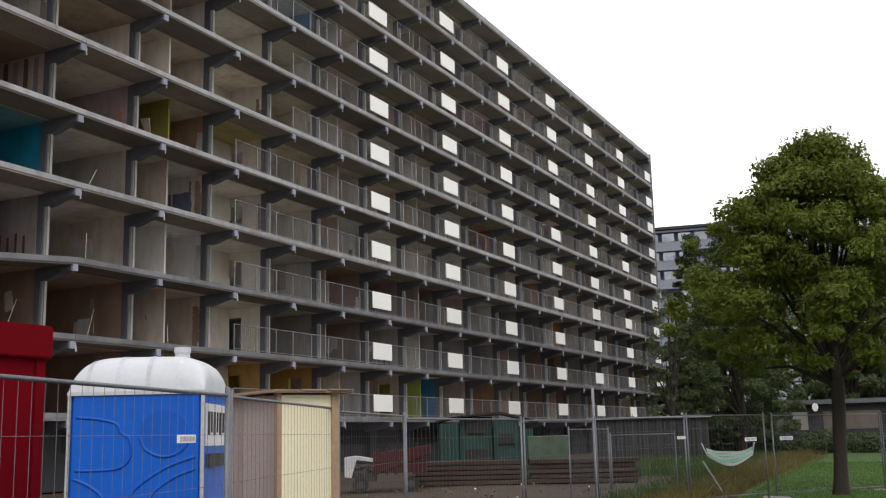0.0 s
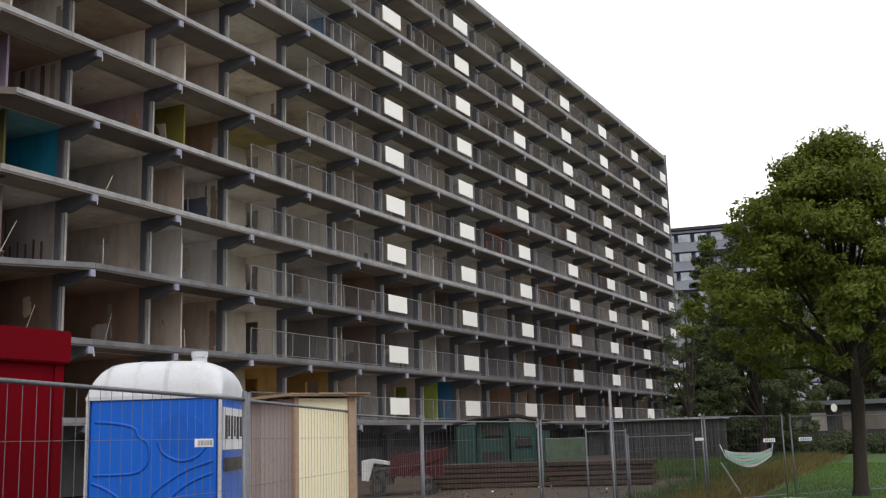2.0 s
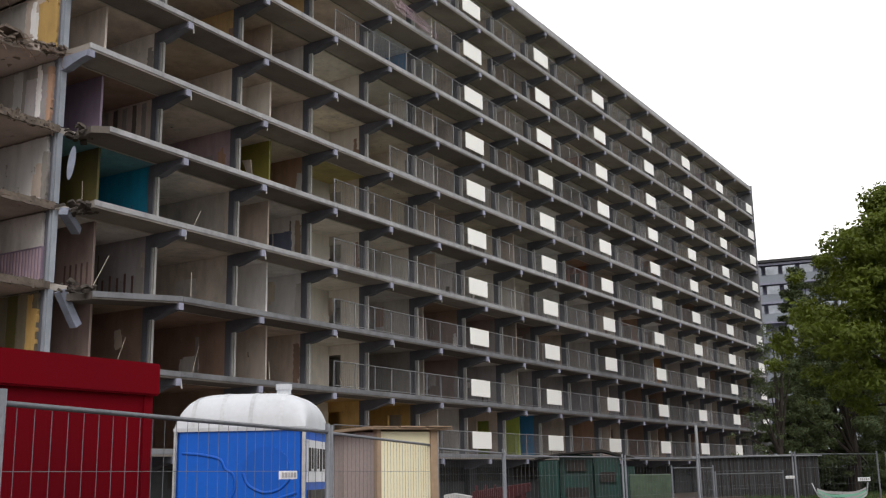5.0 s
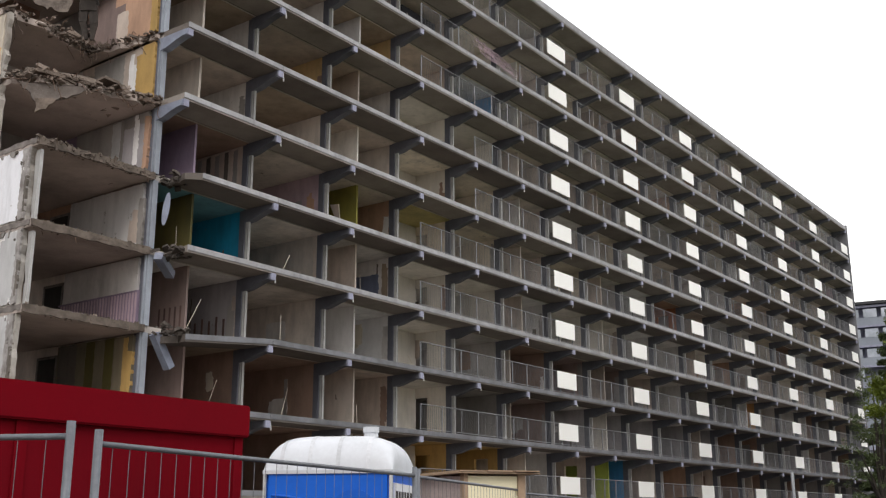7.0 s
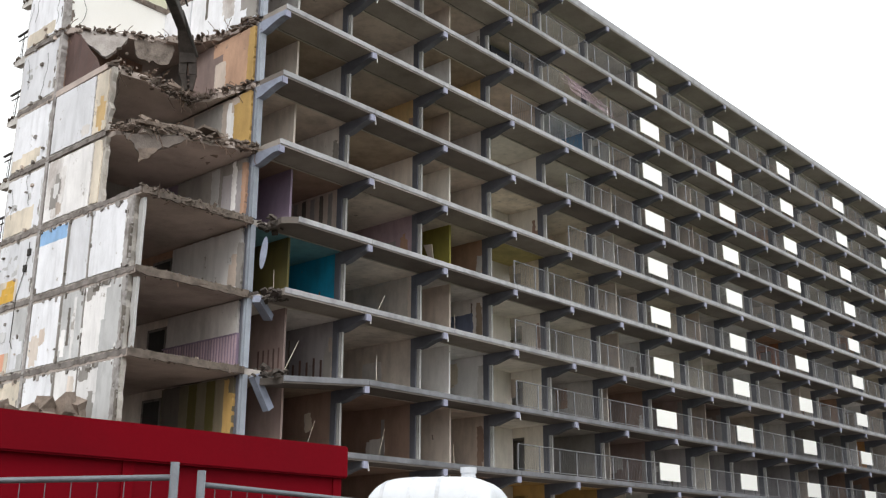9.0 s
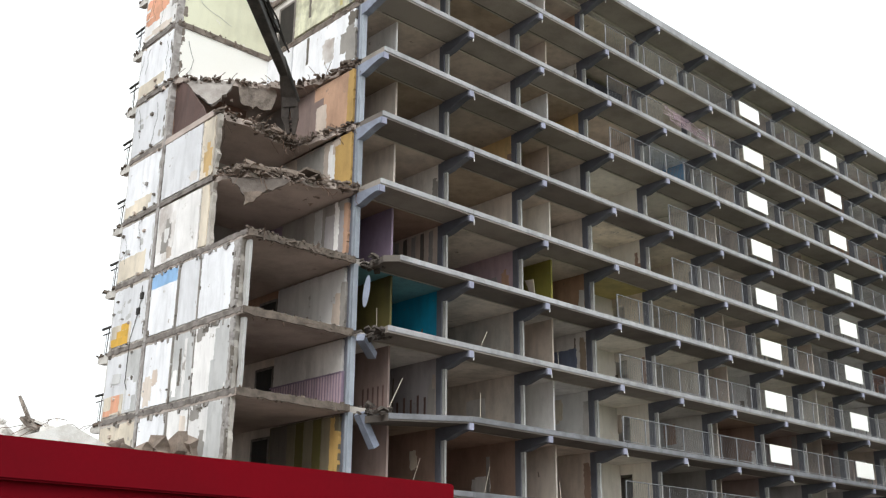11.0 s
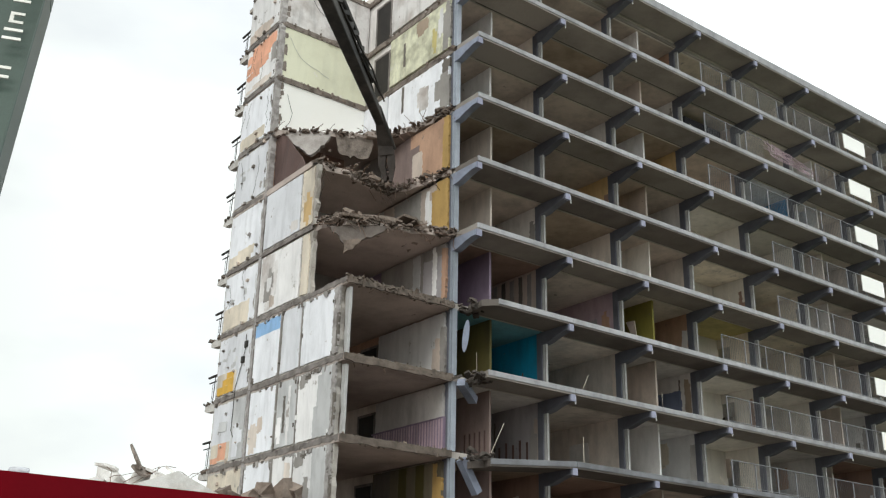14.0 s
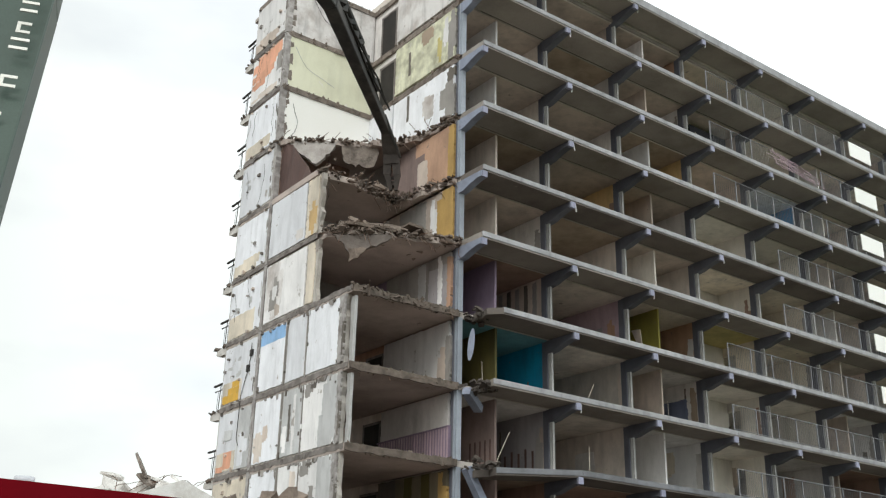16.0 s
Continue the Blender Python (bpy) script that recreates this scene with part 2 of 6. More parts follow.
M_SILVER = surface("aluminium_trim", (0.60, 0.61, 0.62), (0.45, 0.45, 0.46), rough=0.4, metal=0.6)
M_YELLOW = surface("pale_yellow_board", (0.93, 0.87, 0.62), (0.82, 0.74, 0.48), rough=0.6, scale=0.7, amount=0.5, bump=0.05, fleck=0.02)
M_WOOD = surface("weathered_timber", (0.37, 0.265, 0.18), (0.18, 0.125, 0.09), scale=1.2, amount=0.8, grain=18, streak=0.2)
M_GREYBOARD = surface("grey_brown_boards", (0.47, 0.39, 0.365), (0.33, 0.27, 0.25), scale=1.0, amount=0.7, streak=0.2)
M_MAT = surface("brown_timber_mats", (0.066, 0.043, 0.034), (0.028, 0.020, 0.017), scale=1.5, amount=0.7, vary=0.3)
M_GREEN = surface("green_painted_steel", (0.016, 0.060, 0.052), (0.03, 0.035, 0.03), rough=0.55, scale=1.0, amount=0.7)
M_BOOM = surface("dark_green_boom_paint", (0.055, 0.085, 0.070), (0.035, 0.05, 0.042), rough=0.4, scale=0.6, amount=0.5, bump=0.05)
M_STEEL = surface("dusty_dark_steel", (0.045, 0.045, 0.045), (0.13, 0.12, 0.11), rough=0.6, metal=0.4, scale=1.2, amount=0.7)
M_JAW = surface("dust_covered_steel", (0.085, 0.072, 0.065), (0.035, 0.03, 0.028), rough=0.8, metal=0.1, scale=2.5, amount=0.8, bump=0.6, chips=0.08, chip_color=(0.22, 0.195, 0.175))
M_LETTER = surface("white_lettering", (0.75, 0.75, 0.70), (0.65, 0.65, 0.60), rough=0.5)
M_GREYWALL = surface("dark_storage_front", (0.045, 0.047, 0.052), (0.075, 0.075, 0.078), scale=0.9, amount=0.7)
M_DIRT = surface("trodden_soil", (0.066, 0.046, 0.033), (0.034, 0.026, 0.020), scale=0.25, grain=9, amount=0.9, bump=0.6)
M_GRASS = surface("grass", (0.036, 0.088, 0.008), (0.046, 0.082, 0.012), scale=0.3, grain=22, amount=0.8, bump=0.8)
M_BARK = surface("tree_bark", (0.038, 0.030, 0.025), (0.018, 0.015, 0.012), scale=3, grain=25, bump=0.9, streak=0.3)


def leafy(name, color):
    m = surface(name, color, tuple(1.7 * c for c in color), rough=0.55, scale=0.9, amount=0.9, bump=0, spec=0.25)
    nt = m.node_tree
    bs = nt.nodes["Principled BSDF"]
    tr = nt.nodes.new("ShaderNodeBsdfTranslucent")
    tr.inputs["Color"].default_value = (color[0] * 2.2, color[1] * 2.0, color[2] * 1.2, 1)
    ms = nt.nodes.new("ShaderNodeMixShader")
    ms.inputs[0].default_value = 0.3
    nt.links.new(bs.outputs[0], ms.inputs[1])
    nt.links.new(tr.outputs[0], ms.inputs[2])
    nt.links.new(ms.outputs[0], nt.nodes["Material Output"].inputs["Surface"])
    return m


M_LEAF = leafy("chestnut_leaves", (0.082, 0.108, 0.016))
M_LEAFDARK = leafy("shaded_tree_leaves", (0.058, 0.078, 0.036))
M_WEED = leafy("tall_weeds", (0.045, 0.075, 0.025))
M_DRY = leafy("dry_grass", (0.105, 0.088, 0.034))
M_BLADE = leafy("lawn_blades", (0.048, 0.112, 0.010))


# ------------------------------------------------------------ mesh helpers
def box(bm, x0, x1, y0, y1, z0, z1, m=None):
    c = [(x, y, z) for z in (z0, z1) for y in (y0, y1) for x in (x0, x1)]
    v = [bm.verts.new(m @ Vector(p) if m else p) for p in c]
    for f in ((0, 2, 3, 1), (4, 5, 7, 6), (0, 1, 5, 4), (2, 6, 7, 3), (0, 4, 6, 2), (1, 3, 7, 5)):
        bm.faces.new([v[i] for i in f])
    return v


def prism(bm, pts, axis, a, b):
    """A polygon of (u, v) pairs, drawn out along x or y or z from a to b."""
    def put(u, v, w):
        return {"x": (w, u, v), "y": (u, w, v), "z": (u, v, w)}[axis]
    lo = [bm.verts.new(put(u, v, a)) for u, v in pts]
    hi = [bm.verts.new(put(u, v, b)) for u, v in pts]
    n = len(pts)
    bm.faces.new(lo[::-1])
    bm.faces.new(hi)
    for i in range(n):
        bm.faces.new((lo[i], lo[(i + 1) % n], hi[(i + 1) % n], hi[i]))


def tube(bm, a, b, r, n=6, r2=None):
    a, b = Vector(a), Vector(b)
    d = (b - a).normalized()
    s = d.orthogonal().normalized()
    t = d.cross(s)
    r2 = r if r2 is None else r2
    lo, hi = [], []
    for i in range(n):
        w = 2 * math.pi * i / n
        o = s * math.cos(w) + t * math.sin(w)
        lo.append(bm.verts.new(a + o * r))
        hi.append(bm.verts.new(b + o * r2))
    for i in range(n):
        bm.faces.new((lo[i], lo[(i + 1) % n], hi[(i + 1) % n], hi[i]))
    bm.faces.new(lo[::-1])
    bm.faces.new(hi)


def chain(bm, pts, r, n=5):
    for a, b in zip(pts, pts[1:]):
        tube(bm, a, b, r, n)


def chunk(bm, c, size, rnd):
    """A broken lump of concrete."""
    m = Matrix.Translation(c) @ Euler((rnd.uniform(0, 6), rnd.uniform(0, 6), rnd.uniform(0, 6))).to_matrix().to_4x4()
    pts = []
    for sx in (-1, 1):
        for sy in (-1, 1):
            for sz in (-1, 1):
                k = rnd.uniform(0.45, 1.0)
                pts.append(bm.verts.new(m @ Vector((sx * size[0] * k / 2, sy * size[1] * rnd.uniform(0.5, 1) / 2, sz * size[2] * k / 2))))
    for f in ((0, 1, 3, 2), (4, 6, 7, 5), (0, 4, 5, 1), (2, 3, 7, 6), (0, 2, 6, 4), (1, 5, 7, 3)):
        bm.faces.new([pts[i] for i in f])


def mesh_of(name, bm, material, smooth=False):
    bmesh.ops.recalc_face_normals(bm, faces=bm.faces[:])
    me = bpy.data.meshes.new(name)
    bm.to_mesh(me)
    bm.free()
    me.materials.append(material)
    if smooth:
        for p in me.polygons:
            p.use_smooth = True
    return me


def part(name, bm, material, parent=None, label="", smooth=False):
    ob = new(name, mesh_of(name, bm, material, smooth))
    ob.parent = parent
    if label:
        tagged(ob, label)
    return ob


def linked(name, me, parent, m):
    ob = new(name, me)
    ob.parent = parent
    ob.matrix_basis = m
    return ob


def empty(name, m=None):
    ob = new(name)
    ob.empty_display_size = 0.3
    if m:
        ob.matrix_basis = m
    return ob


def one(name, material, parent, fn, label="", smooth=False):
    bm = bmesh.new()
    fn(bm)
    return part(name, bm, material, parent, label, smooth)


def sweep(bm, pts, r, n=6, flat_y=1.0):
    """One smooth tube through all points."""
    pts = [Vector(p) for p in pts]
    prev = None
    for i, p in enumerate(pts):
        d = (pts[min(i + 1, len(pts) - 1)] - pts[max(i - 1, 0)]).normalized()
        s = d.cross(Vector((0, 1, 0)))
        s = s.normalized() if s.length > 1e-3 else Vector((1, 0, 0))
        t = d.cross(s)
        ring = []
        for j in range(n):
            o = s * math.cos(2 * math.pi * j / n) + t * math.sin(2 * math.pi * j / n)
            o.y *= flat_y
            ring.append(bm.verts.new(p + o * r))
        if prev:
            for j in range(n):
                bm.faces.new((prev[j], prev[(j + 1) % n], ring[(j + 1) % n], ring[j]))
        else:
            bm.faces.new(ring[::-1])
        prev = ring
    bm.faces.new(prev)


def shard(bm, c, size, rnd, tilt=0.45):
    """A flat broken flake, lying nearly level."""
    m = Matrix.Translation(c) @ Euler((rnd.uniform(-tilt, tilt), rnd.uniform(-tilt, tilt), rnd.uniform(0, 6))).to_matrix().to_4x4()
    n = rnd.randint(4, 6)
    ring = [(math.cos(6.283 * i / n) * size[0] * rnd.uniform(0.5, 1) / 2, math.sin(6.283 * i / n) * size[1] * rnd.uniform(0.5, 1) / 2) for i in range(n)]
    lo = [bm.verts.new(m @ Vector((x, y, -size[2] / 2))) for x, y in ring]
    hi = [bm.verts.new(m @ Vector((x * 0.92, y * 0.92, size[2] / 2))) for x, y in ring]
    bm.faces.new(lo[::-1])
    bm.faces.new(hi)
    for i in range(n):
        bm.faces.new((lo[i], lo[(i + 1) % n], hi[(i + 1) % n], hi[i]))


# ------------------------------------------------------------ plan of the gallery flat
STOREY, SOFFIT, TOP = 2.8, 2.51, 2.76
XN = [23.11, 27.79, 32.30, 37.18, 41.71, 46.21, 51.14, 55.60, 60.36, 64.95, 69.80, 74.60, 79.40, 84.20, 89.00, 93.90, 98.90, 104.1, 109.7]
XG = 18.43           # bare party wall, one bay further
YW, YR, YB = 1.5, 8.3, 11.4   # post line, rear room wall, rear front
def floor_z(k): return TOP + STOREY * k
def ceil_z(k): return SOFFIT + STOREY * (k + 1)


# ------------------------------------------------------------ ground
def ground_height(x, y):
    return 0.05 * noise.noise((x * 0.35, y * 0.35, 0)) + 0.02 * noise.noise((x * 1.7, y * 1.7, 4)) - 0.04


def build_ground():
    bm = bmesh.new()
    xs = list(np.arange(-6, 60, 0.75))
    ys = list(np.arange(-36, 0, 0.75))
    grid = {(i, j): bm.verts.new((x, y, ground_height(x, y))) for i, x in enumerate(xs) for j, y in enumerate(ys)}
    for i in range(len(xs) - 1):
        for j in range(len(ys) - 1):
            bm.faces.new((grid[i, j], grid[i + 1, j], grid[i + 1, j + 1], grid[i, j + 1]))
    far = [bm.verts.new((sx, sy, -0.05)) for sx, sy in ((-900, -900), (1200, -900), (1200, 900), (-900, 900))]
    e = [[grid[i, 0] for i in range(len(xs))], [grid[len(xs) - 1, j] for j in range(len(ys))],
         [grid[i, len(ys) - 1] for i in range(len(xs) - 1, -1, -1)], [grid[0, j] for j in range(len(ys) - 1, -1, -1)]]
    for k in range(4):
        bm.faces.new([far[k]] + e[k] + [far[(k + 1) % 4]])
    bmesh.ops.triangulate(bm, faces=[f for f in bm.faces if len(f.verts) > 4])
    return tagged(part("ground", bm, M_DIRT), "bare trodden soil of a demolition site", "ground", kind="structure")


build_ground()


def build_lawn():
    bm = bmesh.new()
    rnd = random.Random(5)
    outline = [(20, -24.2), (27, -23.2), (38, -22.3), (58, -21.0), (77, -20.2), (150, -18), (150, -90), (18, -90), (18, -28)]
    prism(bm, outline, "z", -0.12, 0.055)
    return tagged(part("lawn", bm, M_GRASS), "green mown lawn beside the site fence", "lawn", kind="structure")


build_lawn()


# ------------------------------------------------------------ the gallery flat
flat = tagged(empty("apartment_building", pose(0, 0, 0)), "half-demolished grey concrete gallery flat with open stripped rooms", "building")
NB = len(XN) - 1
rnd = random.Random(11)


def sag(k, x):
    """The torn end of one deck hangs down from its second bracket."""
    return -0.36 * max(0.0, (XN[1] + 0.1 - x) / 4.0) if k == 2 else 0.0


def gallery_slab(k):
    """Cantilevered gallery deck of one storey; the broken ends of the lower ones are ragged."""
    x0 = {4: 23.95, 3: 23.9, 2: 23.7, 1: 23.4, 0: 19.0}.get(k, 23.0)
    z0, z1 = SOFFIT + STOREY * k, TOP + STOREY * k
    if k == 10:
        z0, z1 = z0 + 0.36, z0 + 0.80
    r = random.Random(k)
    ragged = k in (1, 2, 3, 4)
    left = [(x0 + (r.uniform(-0.35, 0.15) if ragged else 0), y) for y in np.linspace(YW - 0.12, 0.0, 7 if ragged else 2)]
    x1, xm = XN[-1] + 0.25, XN[1] + 0.1
    bm = bmesh.new()
    prism(bm, left + [(xm, 0.0), (xm, YW - 0.12)], "z", z0, z1)
    prism(bm, [(xm, YW - 0.12), (xm, 0.0), (x1, 0.0), (x1, YW - 0.12)], "z", z0, z1)
    for v in bm.verts:
        v.co.z += sag(k, v.co.x)
    # decks 1, 2, 4 and 6 get the soffit with painted shade
    part("gallery_slab", bm, M_SOFFITSHADE if k in (1, 2, 4, 6) else M_SOFFIT, flat, "cantilevered concrete gallery deck")
    bm = bmesh.new()
    x, nxt = left[-1][0], xm
    while x < x1 - 0.1:
        e = min(nxt, x1)
        for v in box(bm, x + 0.008, e - 0.008, -0.035, -0.001, z0 + 0.07, z1 + 0.02):
            v.co.z += sag(k, v.co.x)
        x, nxt = e, e + 9.4
    part("deck_edge", bm, M_EDGEDARK if k < 3 else M_EDGE, flat, "pale concrete deck edge")


for k in range(11):
    gallery_slab(k)


def room_slab(k):
    z0, z1 = SOFFIT + STOREY * k, TOP + STOREY * k
    bm = bmesh.new()
    box(bm, XN[0] - 0.05, XN[-1] + 0.1, YW - 0.04, YB, z0 + 0.004, z1 + (0.5 if k == 10 else -0.004))
    part("floor_slab", bm, M_SLAB, flat)
    # strip in the joint: its shade is painted near-black, except at the roof
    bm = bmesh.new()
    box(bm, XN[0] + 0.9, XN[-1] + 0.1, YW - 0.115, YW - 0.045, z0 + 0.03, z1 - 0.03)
    part("shadow_gap", bm, M_DARK if k < 10 else M_SOFFIT, flat, "dark strip filling the shaded joint behind the gallery deck")


for k in range(11):
    room_slab(k)

# posts, brackets with drain stubs
bm = bmesh.new()
box(bm, -0.055, 0.055, -0.10, 0.04, 0, ceil_z(0) - TOP)
box(bm, -0.085, -0.055, -0.03, 0.04, 0, ceil_z(0) - TOP)
POST = mesh_of("post", bm, M_POSTPALE)
bm = bmesh.new()
box(bm, -0.11, 0.11, -0.12, 0.04, 0, ceil_z(0) - TOP)
box(bm, -0.15, -0.11, -0.03, 0.04, 0, ceil_z(0) - TOP)
ENDPOST = mesh_of("post", bm, M_POST)
bm = bmesh.new()
box(bm, -0.105, 0.105, 0.045, 0.40, 0, ceil_z(0) - TOP)
box(bm, -0.16, 0.16, 0.045, 0.16, 0, ceil_z(0) - TOP)
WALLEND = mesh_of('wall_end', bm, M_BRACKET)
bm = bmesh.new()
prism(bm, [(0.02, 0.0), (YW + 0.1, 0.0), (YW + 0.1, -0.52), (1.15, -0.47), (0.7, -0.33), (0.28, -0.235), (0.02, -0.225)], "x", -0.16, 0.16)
ENDBRACKET = mesh_of("bracket", bm.copy(), M_BRACKETLIT)
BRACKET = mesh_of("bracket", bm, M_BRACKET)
bm = bmesh.new()
tube(bm, (0, 0, 0), (0, 0, -0.34), 0.03, 7)
tube(bm, (0, 0, 0.0), (0, 0, 0.06), 0.045, 7)
STUB = mesh_of("drain_stub", bm, M_PIPE)
bm = bmesh.new()
box(bm, -0.12, 0.12, -0.015, 0.12, -0.26, 0.0)
CAP = mesh_of("bracket_cap", bm, M_CAP)
for n, x in enumerate(XN):
    for k in range(11):
        z = SOFFIT + STOREY * k + (0.36 if k == 10 else 0)
        broken = n == 0 and k in (1, 2, 3, 4)
        if not broken:
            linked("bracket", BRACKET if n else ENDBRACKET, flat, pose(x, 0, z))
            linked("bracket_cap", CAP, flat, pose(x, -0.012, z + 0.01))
            if rnd.random() < 0.8 and n > 0:
                linked("drain_stub", STUB, flat, pose(x + 0.2, 0.07, z, rnd.uniform(-6, 6), rnd.uniform(-8, 8)))
        if k < 10:
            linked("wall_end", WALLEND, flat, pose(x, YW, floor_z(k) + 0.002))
            linked("post", POST if n else ENDPOST, flat, pose(x - 0.02, YW, floor_z(k) + 0.003))

# cross walls: colour by bay and storey
special = {(0, 0): "brown", (1, 0): "umber", (2, 0): "brown", (3, 0): "brown", (0, 4): "purple", (1, 3): "teal", (1, 4): "tan", (2, 3): "beige", (2, 4): "mauve", (3, 4): "clay", (3, 3): "grey", (4, 4): "cream",
           (4, 3): "bright", (4, 2): "bright", (4, 1): "bright", (2, 1): "brown", (2, 2): "beige", (3, 1): "tan", (1, 1): "brown", (4, 0): "dullochre", (5, 0): "dullochre",
           (1, 6): "grey", (2, 6): "ochre", (1, 5): "grey", (1, 7): "beige", (1, 9): "grey", (1, 2): "slate", (2, 5): "beige", (2, 7): "grey", (2, 9): "tan", (1, 8): "beige", (2, 8): "grey", (3, 8): "white", (3, 7): "ochre", (3, 9): "clay", (4, 8): "tan", (4, 7): "tan", (5, 7): "blue",
           (8, 0): "blue", (10, 0): "clay", (13, 2): "orange", (10, 4): "rust", (12, 0): "brown", (13, 3): "white", (9, 3): "white"}
pool = ["beige"] * 4 + ["grey"] * 5 + ["tan"] * 2 + ["bright"] * 3 + ["cream"] * 2 + ["white"] * 2 + ["brown", "clay", "mauve", "beige"]


# darker tones for the lower storeys, lighter ones for the upper middle bays
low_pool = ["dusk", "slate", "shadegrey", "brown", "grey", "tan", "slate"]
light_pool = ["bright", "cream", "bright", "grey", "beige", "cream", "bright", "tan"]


def wall_mesh(door):
    """One storey of a cross wall, with or without a doorway."""
    bm = bmesh.new()
    h = ceil_z(0) - TOP
    if door:
        d0, d1 = door
        box(bm, -0.09, 0.09, 0.1, d0, 0, h)
        box(bm, -0.09, 0.09, d1, YB - YW - 0.1, 0, h)
        box(bm, -0.09, 0.09, d0, d1, 2.08, h)
    else:
        box(bm, -0.09, 0.09, 0.1, YB - YW - 0.1, 0, h)
    return bm


shapes = {}
def wall_at(n, k, color, door=None):
    key = (color, door)
    if key not in shapes:
        shapes[key] = mesh_of("cross_wall", wall_mesh(door), PAINT[color])
    return linked("cross_wall", shapes[key], flat, pose(XN[n], YW, floor_z(k) - 0.003))


wall_color = {}
for n in range(len(XN)):
    for k in range(10):
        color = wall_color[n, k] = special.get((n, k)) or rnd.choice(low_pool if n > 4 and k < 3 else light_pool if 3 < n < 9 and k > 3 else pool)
        if n == 0 and k > 4:
            color = wall_color[n, k] = "grey"
        door = None
        if n == 4 and k in (0, 1, 2, 3, 4):
            door = (1.55, 2.4)
        elif n > 4 and rnd.random() < 0.35:
            door = (1.0, 1.85)
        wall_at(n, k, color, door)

# ceiling panels of the rooms, tinted in muted tones of their walls
dusty = {"teal": "tealmuted", "navy": "grey", "purple": "grey", "orange": "tan", "rust": "clay", "ochre": "tan", "blue": "pearl", "umber": "umberdust", "maroon": "umberdust", "slate": "grey", "mauve": "beige", "clay": "beige"}
lids = {}
for n in range(NB):
    for k in range(10):
        tone = wall_color[n + 1, k]
        tone = {(0, 4): "brown", (0, 1): "umberdust", (3, 4): "yellow", (3, 5): "cream"}.get((n, k)) or ("umberdust" if n < 3 and k > 4 and (n + k) % 3 == 0 else "tan" if n < 3 and k > 4 else dusty.get(tone, tone))
        key = (n, tone)
        if key not in lids:
            bm = bmesh.new()
            box(bm, XN[n] + 0.1, XN[n + 1] - 0.1, YW + 0.02, YR - 0.06, -0.012, 0)
            lids[key] = mesh_of("room_ceiling", bm, PAINT[tone])
        linked("room_ceiling", lids[key], flat, pose(0, 0, ceil_z(k) + 0.002))

# thin partitions inside the bays
bm = bmesh.new()
box(bm, -0.05, 0.05, 0, 4.2, 0, ceil_z(0) - TOP)
part_cols = ["grey", "beige", "tan", "white", "bright", "tan"]
part_mesh = {}
for n in range(NB):
    for k in range(10):
        col = {(0, 4): "purple", (0, 3): "moss", (2, 4): "olive", (0, 2): "dusk", (0, 1): "dusk", (7, 0): "lime"}.get((n, k)) or rnd.choice(part_cols)
        if n not in (0, 2, 5, 7, 10, 12, 15, 17):
            continue
        if col not in part_mesh:
            b2 = bm.copy()
            part_mesh[col] = mesh_of("partition", b2, PAINT[col])
        linked("partition", part_mesh[col], flat, pose(XN[n] + (1.85 if n < 2 else 2.05) + 0.03 * rnd.uniform(-1, 1), YW + (0.05 if n < 4 or (n, k) == (7, 0) else rnd.choice([0.05, 0.05, 0.9])), floor_z(k) - 0.003))
bm.free()

# rear front of each storey, with window openings
bm = bmesh.new()
for n in range(NB):
    w = XN[n + 1] - XN[n]
    for k in range(10):
        x, z, h = XN[n], floor_z(k), ceil_z(0) - TOP
        box(bm, x + 0.1, x + w - 0.1, YB - 0.35, YB - 0.2, z, z + 0.9)
        box(bm, x + 0.1, x + w - 0.1, YB - 0.35, YB - 0.2, z + 2.2, z + h)
        box(bm, x + 0.1, x + 0.8, YB - 0.35, YB - 0.2, z + 0.9, z + 2.2)
        box(bm, x + w - 1.6, x + w - 0.1, YB - 0.35, YB - 0.2, z + 0.9, z + 2.2)
part("rear_wall", bm, PAINT["grey"], flat, "rear front with empty window openings")
# inner wall between front and rear rooms
for k in range(10):
    bm = bmesh.new()
    for n in range(NB):
        box(bm, XN[n] + 0.1, XN[n + 1] - 0.1, YR - 0.05, YR + 0.05, floor_z(k) - 0.003, ceil_z(k) + 0.005)
    part("inner_wall", bm, PAINT[rnd.choice(["beige", "grey", "tan"])], flat)

# light inner walls close behind the front of one bay
for k in range(8):
    bm = bmesh.new()
    box(bm, XN[3] + 0.1, XN[4] - 0.1, YW + 2.3, YW + 2.4, floor_z(k) - 0.003, ceil_z(k) + 0.005)
    part("inner_wall", bm, PAINT["bright"], flat)

bm = bmesh.new()
box(bm, XN[3] + 0.9, XN[4] - 0.8, YW + 0.5, YW + 0.6, floor_z(8) - 0.003, floor_z(8) + 2.1)
part("dark_board", bm, PAINT["nearblack"], flat, "dark board across one room")

# far end wall
bm = bmesh.new()
box(bm, XN[-1] + 0.26, XN[-1] + 0.44, -0.09, YB, 0, floor_z(10) + 0.75)
part("end_wall", bm, M_EDGEDARK, flat, "closed concrete end wall")

